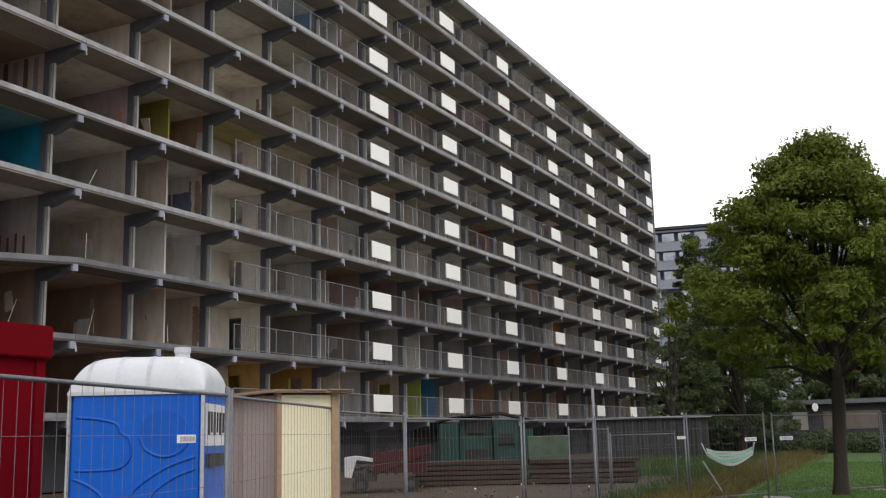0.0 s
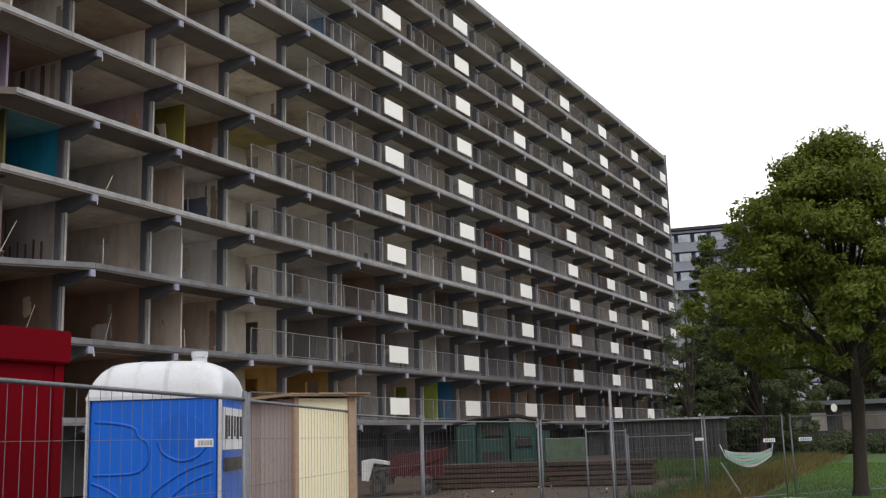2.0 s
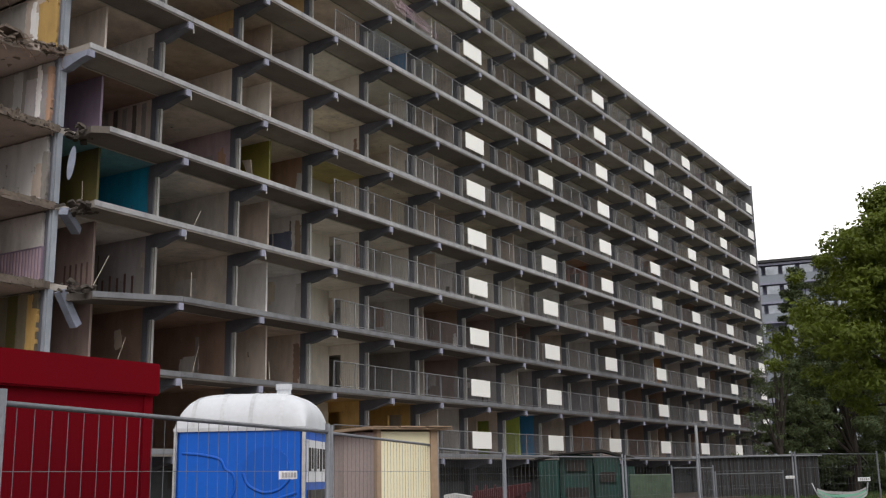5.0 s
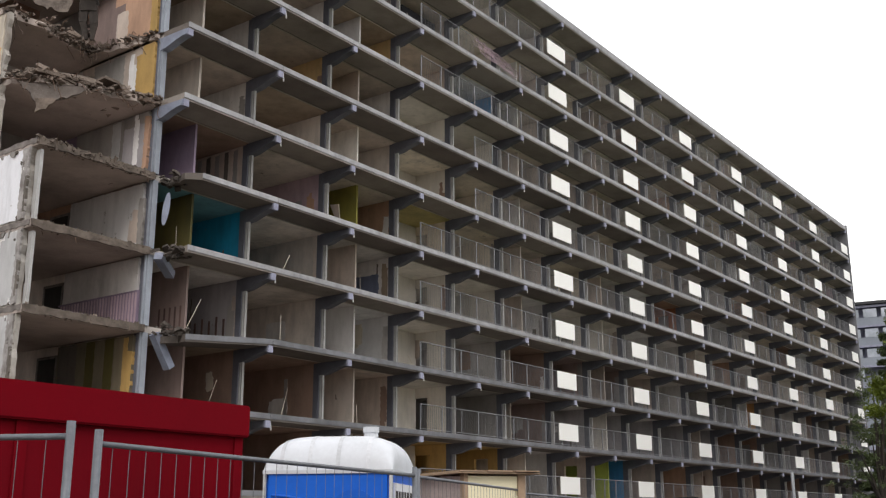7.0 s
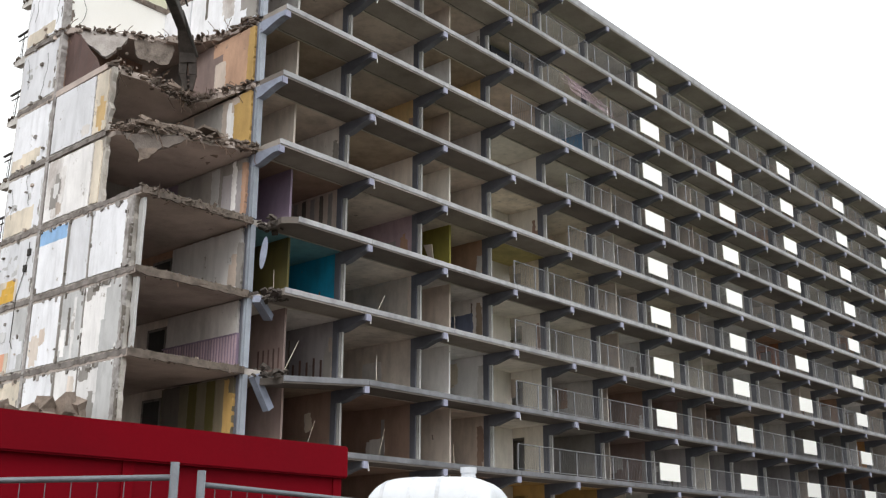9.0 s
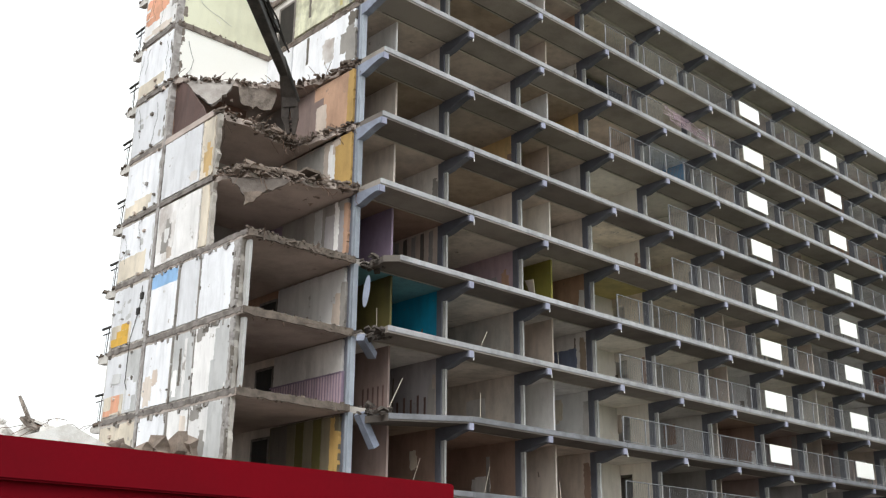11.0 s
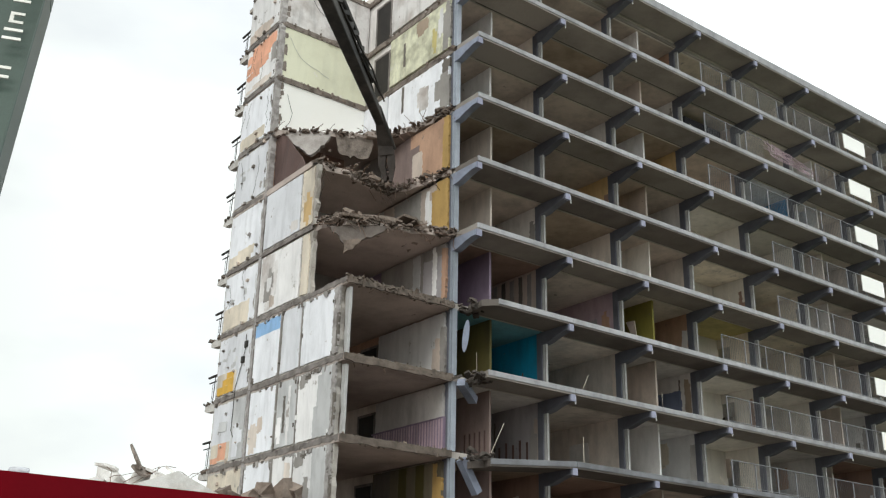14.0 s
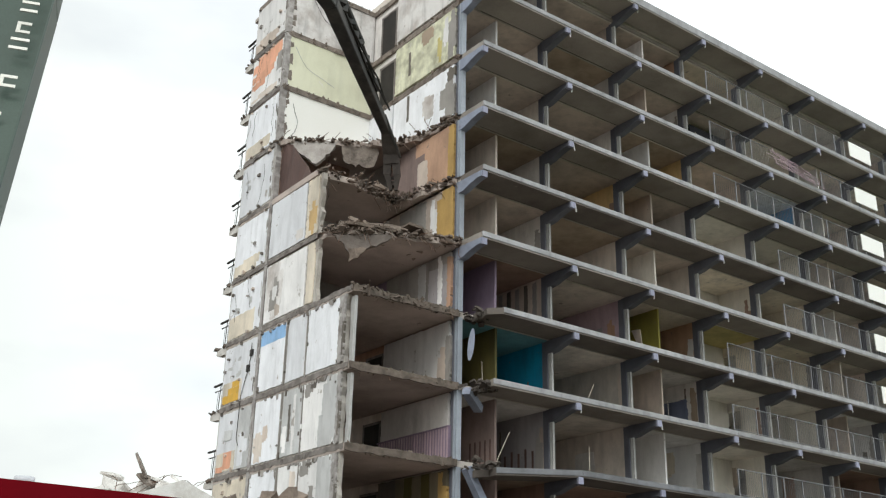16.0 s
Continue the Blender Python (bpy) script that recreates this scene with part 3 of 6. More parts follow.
# railings
def railing_mesh(w, dense):
    bm = bmesh.new()
    tube(bm, (0, 0, 1.18), (w, 0, 1.18), 0.021, 6)
    tube(bm, (0, 0, 0.10), (w, 0, 0.10), 0.016, 5)
    n = int(w / (0.125 if dense else 0.15))
    for i in range(n + 1):
        x = w * i / n
        box(bm, x - 0.0038, x + 0.0038, -0.004, 0.004, 0.1, 1.18)
    for x in (0.02, w * 0.36, w * 0.7):
        box(bm, x - 0.024, x + 0.024, -0.02, 0.02, 0.0, 1.2)
    return bm


rails = {}
for n in range(3, NB):
    w = round(XN[n + 1] - XN[n], 2)
    for k in range(10):
        if n == 3 and k in (5, 6):
            continue
        key = (w, (n + k) % 2)
        if key not in rails:
            rails[key] = mesh_of("railing", railing_mesh(w, key[1]), M_BALUSTER)
        if n == 4 and k == 8:
            continue
        linked("railing", rails[key], flat, pose(XN[n], 0.08, floor_z(k), rnd.uniform(-1, 1)))
# bent railing hanging over a deck
bm = bmesh.new()
r = random.Random(3)
p0, p1 = Vector((XN[4] - 0.25, -0.08, floor_z(8) + 1.12)), Vector((XN[4] + 4.7, -0.18, floor_z(8) + 0.28))
for i in range(9):
    o = Vector((r.uniform(-0.2, 0.5), r.uniform(-0.15, 0.1), -0.085 * i + r.uniform(-0.06, 0.06)))
    t0, t1 = r.uniform(0.0, 0.25), r.uniform(0.65, 1.0)
    chain(bm, [p0.lerp(p1, t0 + (t1 - t0) * j / 5) + o * (1 - 0.55 * j / 5) + Vector((0, r.uniform(-0.05, 0.05), r.uniform(-0.06, 0.06))) for j in range(6)], 0.017, 5)
for i in range(22):
    a = p0.lerp(p1, r.uniform(0.05, 0.95)) + Vector((0, 0, r.uniform(-0.1, 0.1)))
    chain(bm, [a, a + Vector((r.uniform(-0.15, 0.4), r.uniform(-0.1, 0.1), -r.uniform(0.2, 0.65)))], 0.012, 5)
part("bent_railing", bm, PAINT["mauve"], flat, "torn and bent railing bars")

# white balustrade panels, one to two bays
bm = bmesh.new()
box(bm, 0, 2.05, -0.02, 0.02, 0.30, 1.20)
PANEL = mesh_of("white_panel", bm, M_PANEL)
for j in range(7):
    n = 6 + 2 * j
    if n >= len(XN):
        break
    for k in range(10):
        linked("white_panel", PANEL, flat, pose(XN[n] - (1.85 if j < 3 else 1.4 if n < NB else 2.0), 0.03, floor_z(k)))

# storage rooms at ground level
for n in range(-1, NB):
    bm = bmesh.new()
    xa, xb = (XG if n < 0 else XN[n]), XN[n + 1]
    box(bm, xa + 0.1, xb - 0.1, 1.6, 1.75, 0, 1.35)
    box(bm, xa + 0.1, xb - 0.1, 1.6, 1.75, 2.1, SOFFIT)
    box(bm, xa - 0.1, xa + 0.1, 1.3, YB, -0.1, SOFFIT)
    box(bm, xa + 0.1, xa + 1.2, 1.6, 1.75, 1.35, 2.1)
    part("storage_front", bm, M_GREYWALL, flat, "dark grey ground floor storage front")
# added near-black sheet behind the openings paints the unlit storage interior
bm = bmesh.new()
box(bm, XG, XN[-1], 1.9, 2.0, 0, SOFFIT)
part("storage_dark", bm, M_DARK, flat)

# ------------------------------------------------------------ the torn-open bay
def ragged(pts, r, amp, step=0.35):
    """Break the first run of a polygon's edge (given as open run) into a ragged line."""
    out = []
    for (x0, y0), (x1, y1) in zip(pts, pts[1:]):
        n = max(1, int(math.hypot(x1 - x0, y1 - y0) / step))
        for i in range(n):
            t = i / n
            out.append((x0 + (x1 - x0) * t + r.uniform(-amp, amp), y0 + (y1 - y0) * t + r.uniform(-amp, amp)))
    out.append(pts[-1])
    return out


def rubble_along(bm, pts, z, r, count, size, spread=0.25, drop=0.3):
    for _ in range(count):
        i = r.randrange(len(pts) - 1)
        t = r.random()
        x = pts[i][0] + (pts[i + 1][0] - pts[i][0]) * t + r.uniform(-spread, spread)
        y = pts[i][1] + (pts[i + 1][1] - pts[i][1]) * t + r.uniform(-spread, spread)
        s = size * r.uniform(0.3, 1.0)
        if size > 0.2:
            shard(bm, (x, y, z + r.uniform(-drop, 0.10)), (s * r.uniform(1.2, 3.2), s * r.uniform(0.7, 1.4), s * 0.3 + 0.02), r)
        else:
            chunk(bm, (x, y, z + r.uniform(-drop, 0.04)), (s * r.uniform(1.0, 2.5), s, s * 0.6), r)


def rebar(bm, at, r, n, length):
    for _ in range(n):
        p = Vector(at) + Vector((r.uniform(-0.3, 0.3), r.uniform(-0.3, 0.3), 0))
        d = Vector((r.uniform(-0.5, 0.5), r.uniform(-1.0, 0.1), r.uniform(-0.9, 0.9)))
        pts = [p]
        for _ in range(4):
            d += Vector((r.uniform(-0.5, 0.5), r.uniform(-0.4, 0.3), r.uniform(-0.6, 0.3)))
            pts.append(pts[-1] + d.normalized() * length / 4)
        chain(bm, pts, 0.012, 4)


r = random.Random(21)
fronts = {0: [(XG - 0.09, 1.4), (23.0, 1.4)], 1: [(XG - 0.09, 1.45), (23.0, 1.4)], 2: [(XG - 0.12, 1.45), (23.0, 1.4)], 3: [(XG - 0.1, 1.45), (23.0, 1.4)],
          4: [(XG - 0.1, 1.4), (23.0, 1.45)], 5: [(XG - 0.1, 3.7), (19.3, 2.6), (20.4, 2.1), (22.3, 1.6), (23.0, 1.45)],
          6: [(XG - 0.1, 4.4), (20.2, 4.4), (21.5, 4.8), (22.3, 5.0), (22.6, 3.4), (23.0, 1.6)],
          7: [(XG - 0.1, 8.2), (19.7, 7.0), (21.6, 5.7), (22.4, 5.2), (22.8, 3.6), (23.0, 1.6)],
          8: [(XG - 0.1, YR - 0.1), (22.9, YR - 0.1), (22.95, 1.6), (23.0, 1.5)], 9: [(XG - 0.1, YR - 0.1), (22.9, YR - 0.1), (22.95, 1.6), (23.0, 1.5)],
          10: [(XG - 0.1, YR - 0.1), (22.9, YR - 0.1), (22.95, 1.6), (23.0, 1.5)]}
for k, run in fronts.items():
    z0, z1 = SOFFIT + STOREY * k, TOP + STOREY * k
    amp = 0.03 if k < 5 or k > 7 else 0.16
    edge = ragged(run, r, amp, 0.3)
    bm = bmesh.new()
    prism(bm, edge + [(23.0, YB), (XG - 0.09, YB)], "z", z0, z1)
    part("torn_floor_slab", bm, M_TORNDARK if k > 7 else M_TORN, flat, "broken-off concrete floor slab")
    if k == 0:
        continue
    bm = bmesh.new()
    rubble_along(bm, run, z1, r, {5: 200, 6: 260, 7: 240, 4: 230}.get(k, 110), {5: 0.25, 6: 0.22, 7: 0.21, 4: 0.15}.get(k, 0.11), {5: 0.26, 6: 0.2, 7: 0.16, 4: 0.12}.get(k, 0.07), 0.22)
    tagged(part("broken_edge", bm, M_BROKEN, flat, "crumbled concrete edge with rubble"), kind="stuff")
    if k < 5:
        bm = bmesh.new()
        lo = ragged([(XG - 0.12, z0 - 0.005), (23.0, z0 - 0.005)], r, 0.03, 0.22)
        hi = ragged([(23.0, z1 + 0.005), (XG - 0.12, z1 + 0.005)], r, 0.02, 0.16)
        prism(bm, lo + hi, "y", 1.33, 1.40)
        part("torn_edge", bm, M_DUST, flat, "dusty brown torn slab edge")
    if 2 < k < 8:
        bm = bmesh.new()
        for (x0, y0), (x1, y1) in zip(run, run[1:]):
            for t in (0.1, 0.35, 0.6, 0.85):
                rebar(bm, (x0 + (x1 - x0) * t, y0 + (y1 - y0) * t, z0 + 0.1), r, 2 if k > 4 else 1, 0.7 if k > 4 else 0.45)
        tagged(part("rebar", bm, M_REBAR, flat, "bent rusty reinforcement bars"), kind="stuff")

# hanging slab fragments below the torn floors
def hanging(pts, thick, name="hanging_fragment"):
    """A slab fragment from four corners, with thickness and a broken outline."""
    bm = bmesh.new()
    a, b, c, d = [Vector(p) for p in pts]
    n = (b - a).cross(d - a).normalized() * thick
    q = random.Random(len(bpy.data.objects))
    loop = []
    for p0, p1 in ((a, b), (b, c), (c, d), (d, a)):
        for i in range(5):
            loop.append(p0.lerp(p1, i / 5) + Vector((q.uniform(-0.1, 0.1), q.uniform(-0.1, 0.1), q.uniform(-0.12, 0.12))))
    lo = [bm.verts.new(p) for p in loop]
    hi = [bm.verts.new(p + n) for p in loop]
    bm.faces.new(lo[::-1])
    bm.faces.new(hi)
    for i in range(len(lo)):
        j = (i + 1) % len(lo)
        bm.faces.new((lo[i], lo[j], hi[j], hi[i]))
    bmesh.ops.triangulate(bm, faces=[f for f in bm.faces if len(f.verts) > 4])
    part(name, bm, {"wall_remnant": PAINT["maroon"], "leaning_slab": M_DUST}.get(name, M_FRAG), flat, {"wall_remnant": "dark torn wall remnant", "leaning_slab": "brown slab piece leaning on the torn floor"}.get(name) or "hanging fragment of broken floor slab")


z = floor_z(5)
def plate(pts, thick, material, seed, label):
    """A flat torn slab piece: finely broken outline in its own plane, with thickness."""
    q = random.Random(seed)
    pts = [Vector(p) for p in pts]
    n = (pts[1] - pts[0]).cross(pts[-1] - pts[0]).normalized()
    loop = []
    for p0, p1 in zip(pts, pts[1:] + pts[:1]):
        c = max(2, int((p1 - p0).length / 0.14))
        side = n.cross(p1 - p0).normalized()
        for i in range(c):
            loop.append(p0.lerp(p1, i / c) + side * q.uniform(-0.06, 0.06))
    bm = bmesh.new()
    lo = [bm.verts.new(p - n * thick / 2) for p in loop]
    hi = [bm.verts.new(p + n * thick / 2 + Vector((q.uniform(-0.03, 0.03), 0, q.uniform(-0.03, 0.03)))) for p in loop]
    bm.faces.new(lo[::-1])
    bm.faces.new(hi)
    for i in range(len(lo)):
        j = (i + 1) % len(lo)
        bm.faces.new((lo[i], lo[j], hi[j], hi[i]))
    bmesh.ops.triangulate(bm, faces=[f for f in bm.faces if len(f.verts) > 4])
    part("hanging_slab", bm, material, flat, label)


plate([(18.5, 3.40, 16.52), (20.3, 1.95, 16.5), (20.05, 2.15, 16.15), (19.55, 2.55, 15.98), (19.12, 2.9, 15.72), (18.95, 3.05, 15.95)], 0.14, M_FRAG, 5, "flat slab piece hanging from the torn floor")
plate([(18.95, 2.95, 15.95), (19.5, 2.5, 15.9), (19.25, 2.72, 15.55), (19.0, 2.9, 15.4)], 0.10, M_BROKEN, 6, "crumbling lower slab piece")
hanging([(18.8, 3.5, z + 0.02), (22.5, 2.1, z + 0.05), (22.3, 2.8, z + 0.6), (19.1, 3.9, z + 0.6)], 0.13, "leaning_slab")
for px, py, w, rx, ry, rz in ((19.5, 2.9, 0.9, 12, -8, 20), (20.6, 2.6, 1.1, 18, 6, -15), (21.6, 2.3, 1.0, 9, 10, 35), (22.3, 2.1, 0.8, 22, -6, 5), (21.0, 3.4, 1.2, 6, 4, 60)):
    q = random.Random(int(px * 10))
    bm = bmesh.new()
    run = [(w * q.uniform(0.7, 1.1) * math.cos(a), 0.6 * w * q.uniform(0.7, 1.1) * math.sin(a)) for a in np.linspace(0, 6.283, 9)[:-1]]
    prism(bm, run, "z", 0, 0.11)
    linked("slab_plate", mesh_of("slab_plate", bm, M_BROKEN), flat, pose(px, py, z + 0.12, rx, ry, rz))
z = floor_z(7)
plate([(18.6, 8.0, 22.3), (20.4, 6.55, 22.3), (20.06, 6.62, 21.72), (19.41, 6.75, 20.95)], 0.13, M_PALESLAB, 7, "pale grey slab piece hanging from the torn floor")
# this piece hangs in shadow, which its darker material carries
plate([(20.45, 6.6, 22.2), (21.9, 5.7, 22.2), (21.75, 5.9, 21.2), (20.7, 6.5, 21.35)], 0.12, M_TORNDARK, 8, "slab piece in painted shade, hanging from the torn floor")
hanging([(18.6, 5.2, floor_z(6) + 0.05), (18.6, 8.2, floor_z(6) + 0.05), (18.62, 8.2, z - 0.1), (18.62, 7.4, z - 0.4)], 0.05, "wall_remnant")
# heap of debris in the bite
bm = bmesh.new()
for _ in range(90):
    s = r.uniform(0.15, 0.6)
    chunk(bm, (r.uniform(19.2, 22.9), r.uniform(5.2, 8.0), floor_z(6) + r.uniform(0.0, 0.7)), (s * 1.4, s, s * 0.6), r)
for _ in range(50):
    s = r.uniform(0.12, 0.45)
    chunk(bm, (r.uniform(18.8, 22.9), r.uniform(2.6, 4.6), floor_z(5) + r.uniform(-0.1, 0.35)), (s * 1.6, s, s * 0.5), r)
for _ in range(420):
    s = r.uniform(0.04, 0.14)
    if r.random() < 0.5:
        p = (r.uniform(18.6, 22.9), r.uniform(2.2, 4.4), floor_z(5) + r.uniform(-0.2, 0.2))
    else:
        p = (r.uniform(18.8, 22.9), r.uniform(4.2, 8.0), floor_z(6) + r.uniform(-0.1, 0.6))
    chunk(bm, p, (s * 1.6, s, s * 0.7), r)
tagged(part("debris", bm, M_BROKEN, flat, "heap of concrete debris on torn floors"), kind="stuff")

# bare party wall, panel by panel
def ragged_panel(y0, y1, z0, z1, near=0.0, top=0.0):
    """Storey-high wall panel; near and top give how torn its near edge and upper edge are."""
    q = random.Random(int(y0 * 91 + z0 * 17))
    pts = [(y1, z0), (y1, z1)]
    n = 6
    for i in range(1, n):
        pts.append((y1 + (y0 - y1) * i / n, z1 - q.uniform(0, top)))
    pts.append((y0 + q.uniform(0, near), z1 - q.uniform(0, top)))
    for i in range(1, 9):
        pts.append((y0 + q.uniform(-0.2, 1) * near, z1 + (z0 - z1) * i / 9))
    pts.append((y0 + q.uniform(0, near), z0))
    bm = bmesh.new()
    prism(bm, pts, "x", XG - 0.09, XG + 0.09)
    return bm


for k in range(10):
    z0, z1 = floor_z(k) - 0.003, ceil_z(k) + 0.003
    part("party_wall_panel", ragged_panel(YR + 0.11, YB, z0, z1), M_GABLE, flat, "bare party wall with paper remnants")
    if k <= 5:
        part("party_wall_panel", ragged_panel(5.95 if k < 4 else 4.0, YR - 0.12, z0, z1, 0.0 if k < 4 else 0.18), M_GABLE, flat)
    if k <= 3:
        part("party_wall_panel", ragged_panel(1.75, 5.93, z0, z1, 0.12), M_GABLE, flat)
# joints between panels: upright mortar strips and slab ends
for k in range(10):
    q = random.Random(k)
    upright, bm = bmesh.new(), bmesh.new()
    prism(upright, ragged([(YR - 0.09, floor_z(k) - 0.1), (YR - 0.08, ceil_z(k) + 0.1)], q, 0.03, 0.15) + ragged([(YR + 0.1, ceil_z(k) + 0.1), (YR + 0.09, floor_z(k) - 0.1)], q, 0.03, 0.15), "x", XG - 0.13, XG + 0.12)
    y0 = 1.5 if k <= 4 else (4.2 if k <= 6 else YR)
    prism(bm, ragged([(YB + 0.02, SOFFIT + STOREY * k + 0.07), (y0, SOFFIT + STOREY * k + 0.07)], q, 0.035, 0.12) + ragged([(y0, TOP + STOREY * k + 0.005), (YB + 0.02, TOP + STOREY * k + 0.005)], q, 0.035, 0.12), "x", XG - 0.12, XG - 0.085)
    part("upright_joint", upright, M_PALEJOINT, flat, "pale grey upright joint between wall panels")
    part("mortar_joint", bm, M_JOINT, flat, "dark ragged joint between wall panels")

# paper and paint remnants on the party wall
layers = [0]
def remnant(y0, y1, z0, z1, color, x=XG - 0.09, amp=0.07, side=-1, notch=0.5):
    """A torn patch of paper or paint: stepped corners and a finely frayed edge."""
    layers[0] += 1
    q = random.Random(layers[0] * 7 + int(100 * z0))
    cy, cz = (y1 - y0) * 0.5, (z1 - z0) * 0.5
    run = []
    for (px, pz), sy, sz, upright in (((y0, z0), 1, 1, False), ((y1, z0), -1, 1, True), ((y1, z1), -1, -1, False), ((y0, z1), 1, -1, True)):
        if q.random() < notch and amp > 0.05:
            dy, dz = cy * q.uniform(0.15, 0.8) * sy, cz * q.uniform(0.15, 0.8) * sz
            steps = [(px, pz + dz), (px + dy, pz + dz), (px + dy, pz)]
            run += steps if not upright else steps[::-1]
        else:
            run.append((px, pz))
    run = ragged(run + run[:1], q, min(0.035, amp * 0.4, 0.22 * min(y1 - y0, z1 - z0)), 0.09)[:-1]
    d = 0.005 + 0.00035 * layers[0]
    bm = bmesh.new()
    prism(bm, run, "x", x, x + side * d)
    material = PAINT[color] if isinstance(color, str) else color
    part("paper_remnant", bm, material, flat, (color if isinstance(color, str) else "stained") + " paper or paint remnant")


F0, F1 = YR + 0.2, YB - 0.08
far_cols = {0: "white", 1: "cream", 7: "pearl", 8: "white", 9: "white"}
for k in range(10):
    z0, z1 = floor_z(k) + 0.10, ceil_z(k) - 0.06
    remnant(F0, F1, z0, z1, far_cols.get(k, "pearl"), amp=0.05)
    if k in (3, 4, 6):
        for _ in range(4):
            y, zz = r.uniform(F0 + 0.8, F1 - 0.6), r.uniform(z0 + 0.9, z1 - 0.5)
            remnant(y, y + r.uniform(0.15, 0.5), zz, zz + r.uniform(0.08, 0.3), "ash", amp=0.06)
    if k in (4, 5, 7, 9):
        remnant(F0 + 0.5, F1 - 0.05, z0, z0 + (0.95 if k == 4 else 0.6), {4: "cream", 5: "cream", 7: "cream", 9: "tan"}[k], amp=0.07)
    # flaked strips along the joints
    for _ in range(5):
        y, zz = F0 + r.uniform(-0.03, 0.06), r.uniform(z0, z1 - 0.5)
        remnant(y, y + r.uniform(0.04, 0.12), zz, zz + r.uniform(0.1, 0.5), r.choice(["shadegrey", "grime", "ash"]), amp=0.06)
z = floor_z(8)
remnant(F0 + 0.05, F1 - 0.03, z + 1.55, ceil_z(8) - 0.07, "salmon", amp=0.08)
remnant(F0 + 0.7, F1 - 0.03, z + 1.15, z + 1.6, "salmon", amp=0.08)
remnant(F0 + 1.5, F1 - 0.05, z + 0.85, z + 1.2, "salmon", amp=0.08)
remnant(F0, F0 + 0.45, z + 1.0, z + 1.9, "shadegrey", amp=0.08)
remnant(F0 + 0.3, F1 - 0.1, z + 0.12, z + 0.45, "beige", amp=0.06)
z = floor_z(3)
remnant(9.6, 11.22, z + 0.12, z + 0.98, "cream", amp=0.04)
remnant(9.75, 11.2, z + 0.12, z + 0.45, "amber", amp=0.03)
remnant(9.75, 10.75, z + 0.45, z + 0.72, "amber", amp=0.03)
remnant(9.75, 10.4, z + 0.72, z + 0.98, "amber", amp=0.03)
z = floor_z(2)
remnant(8.5, 9.55, z + 0.1, ceil_z(2) - 0.06, "ash", amp=0.05)
remnant(8.6, 9.4, z + 0.2, z + 1.5, "pearl", amp=0.06)
remnant(9.65, 11.22, z + 0.12, z + 0.88, "cream", amp=0.04)
remnant(9.9, 10.6, z + 0.2, z + 0.88, "salmon", amp=0.03)
remnant(10.6, 11.2, z + 0.12, z + 0.35, "salmon", amp=0.04)
remnant(10.0, 10.7, z + 1.35, z + 1.75, "ash", amp=0.08)
M1 = YR - 0.2
for k in range(6):
    z0, z1 = floor_z(k) + 0.08, ceil_z(k) - 0.05
    if k < 4:
        remnant(6.1, M1, z0, z1, "pearl", amp=0.04)
        remnant(4.45, 5.88, z0, z1, {3: "pearl", 1: "white"}.get(k, "ash"), amp=0.05)
        remnant(1.95, 4.36, z0, z1, "pearl" if k == 3 else "white", amp=0.05)
    else:
        remnant(5.2 if k == 5 else 4.9, M1, z0, z1, "pearl" if k == 5 else "white", amp=0.05)
        remnant(4.25, 5.1 if k == 5 else 4.8, z0, z1, "cream", amp=0.08)
remnant(6.12, M1, ceil_z(3) - 0.62, ceil_z(3) - 0.06, "sky", amp=0.04)
z = floor_z(5)
remnant(4.3, 4.9, z + 0.1, z + 1.5, "ochre", amp=0.08)
remnant(5.3, 5.9, z + 0.2, z + 0.6, "grey", amp=0.08)
# brown stained paper on the fourth storey
z = floor_z(4)
remnant(6.7, 8.05, z + 0.1, ceil_z(4) - 0.06, M_SMOKEDWHITE, amp=0.08)
remnant(7.0, 7.7, z + 0.5, z + 1.9, "shadegrey", amp=0.08, notch=0.9)
remnant(7.15, 7.5, z + 0.9, z + 1.5, "white", amp=0.07)
remnant(6.8, 7.2, z + 0.2, z + 0.7, "tan", amp=0.08)
# tan paper, stripped brick slot and grey plaster on the second storey
z = floor_z(2)
remnant(7.35, 8.05, z + 0.12, z + 1.25, "beige", amp=0.08, notch=0.9)
remnant(6.95, 7.35, z + 0.85, z + 1.45, "tan", amp=0.08)
remnant(5.25, 5.42, z + 0.6, z + 1.95, "grime", amp=0.06)
remnant(4.9, 5.15, z + 0.1, z + 2.3, "white", amp=0.06)
remnant(5.5, 5.85, z + 0.2, z + 1.2, "white", amp=0.07)
for k in (1, 2):
    z0, z1 = floor_z(k) + 0.09, ceil_z(k) - 0.05
    remnant(1.95, 3.0 if k == 2 else 3.1, z0, z1, "ash", amp=0.07, notch=0.2)
    remnant(2.9, 3.2, z0, z0 + 1.1, "ash", amp=0.08)
    remnant(3.7, 4.3, z1 - 0.5, z1, "shadegrey", amp=0.08, notch=0.9)
    remnant(3.5, 3.9, z1 - 0.25, z1, "grime", amp=0.07, notch=0.9)
remnant(3.2, 3.6, floor_z(1) + 0.4, floor_z(1) + 1.6, "shadegrey", amp=0.08)
remnant(4.6, 5.2, floor_z(1) + 0.1, ceil_z(1) - 0.3, "beige", amp=0.08)
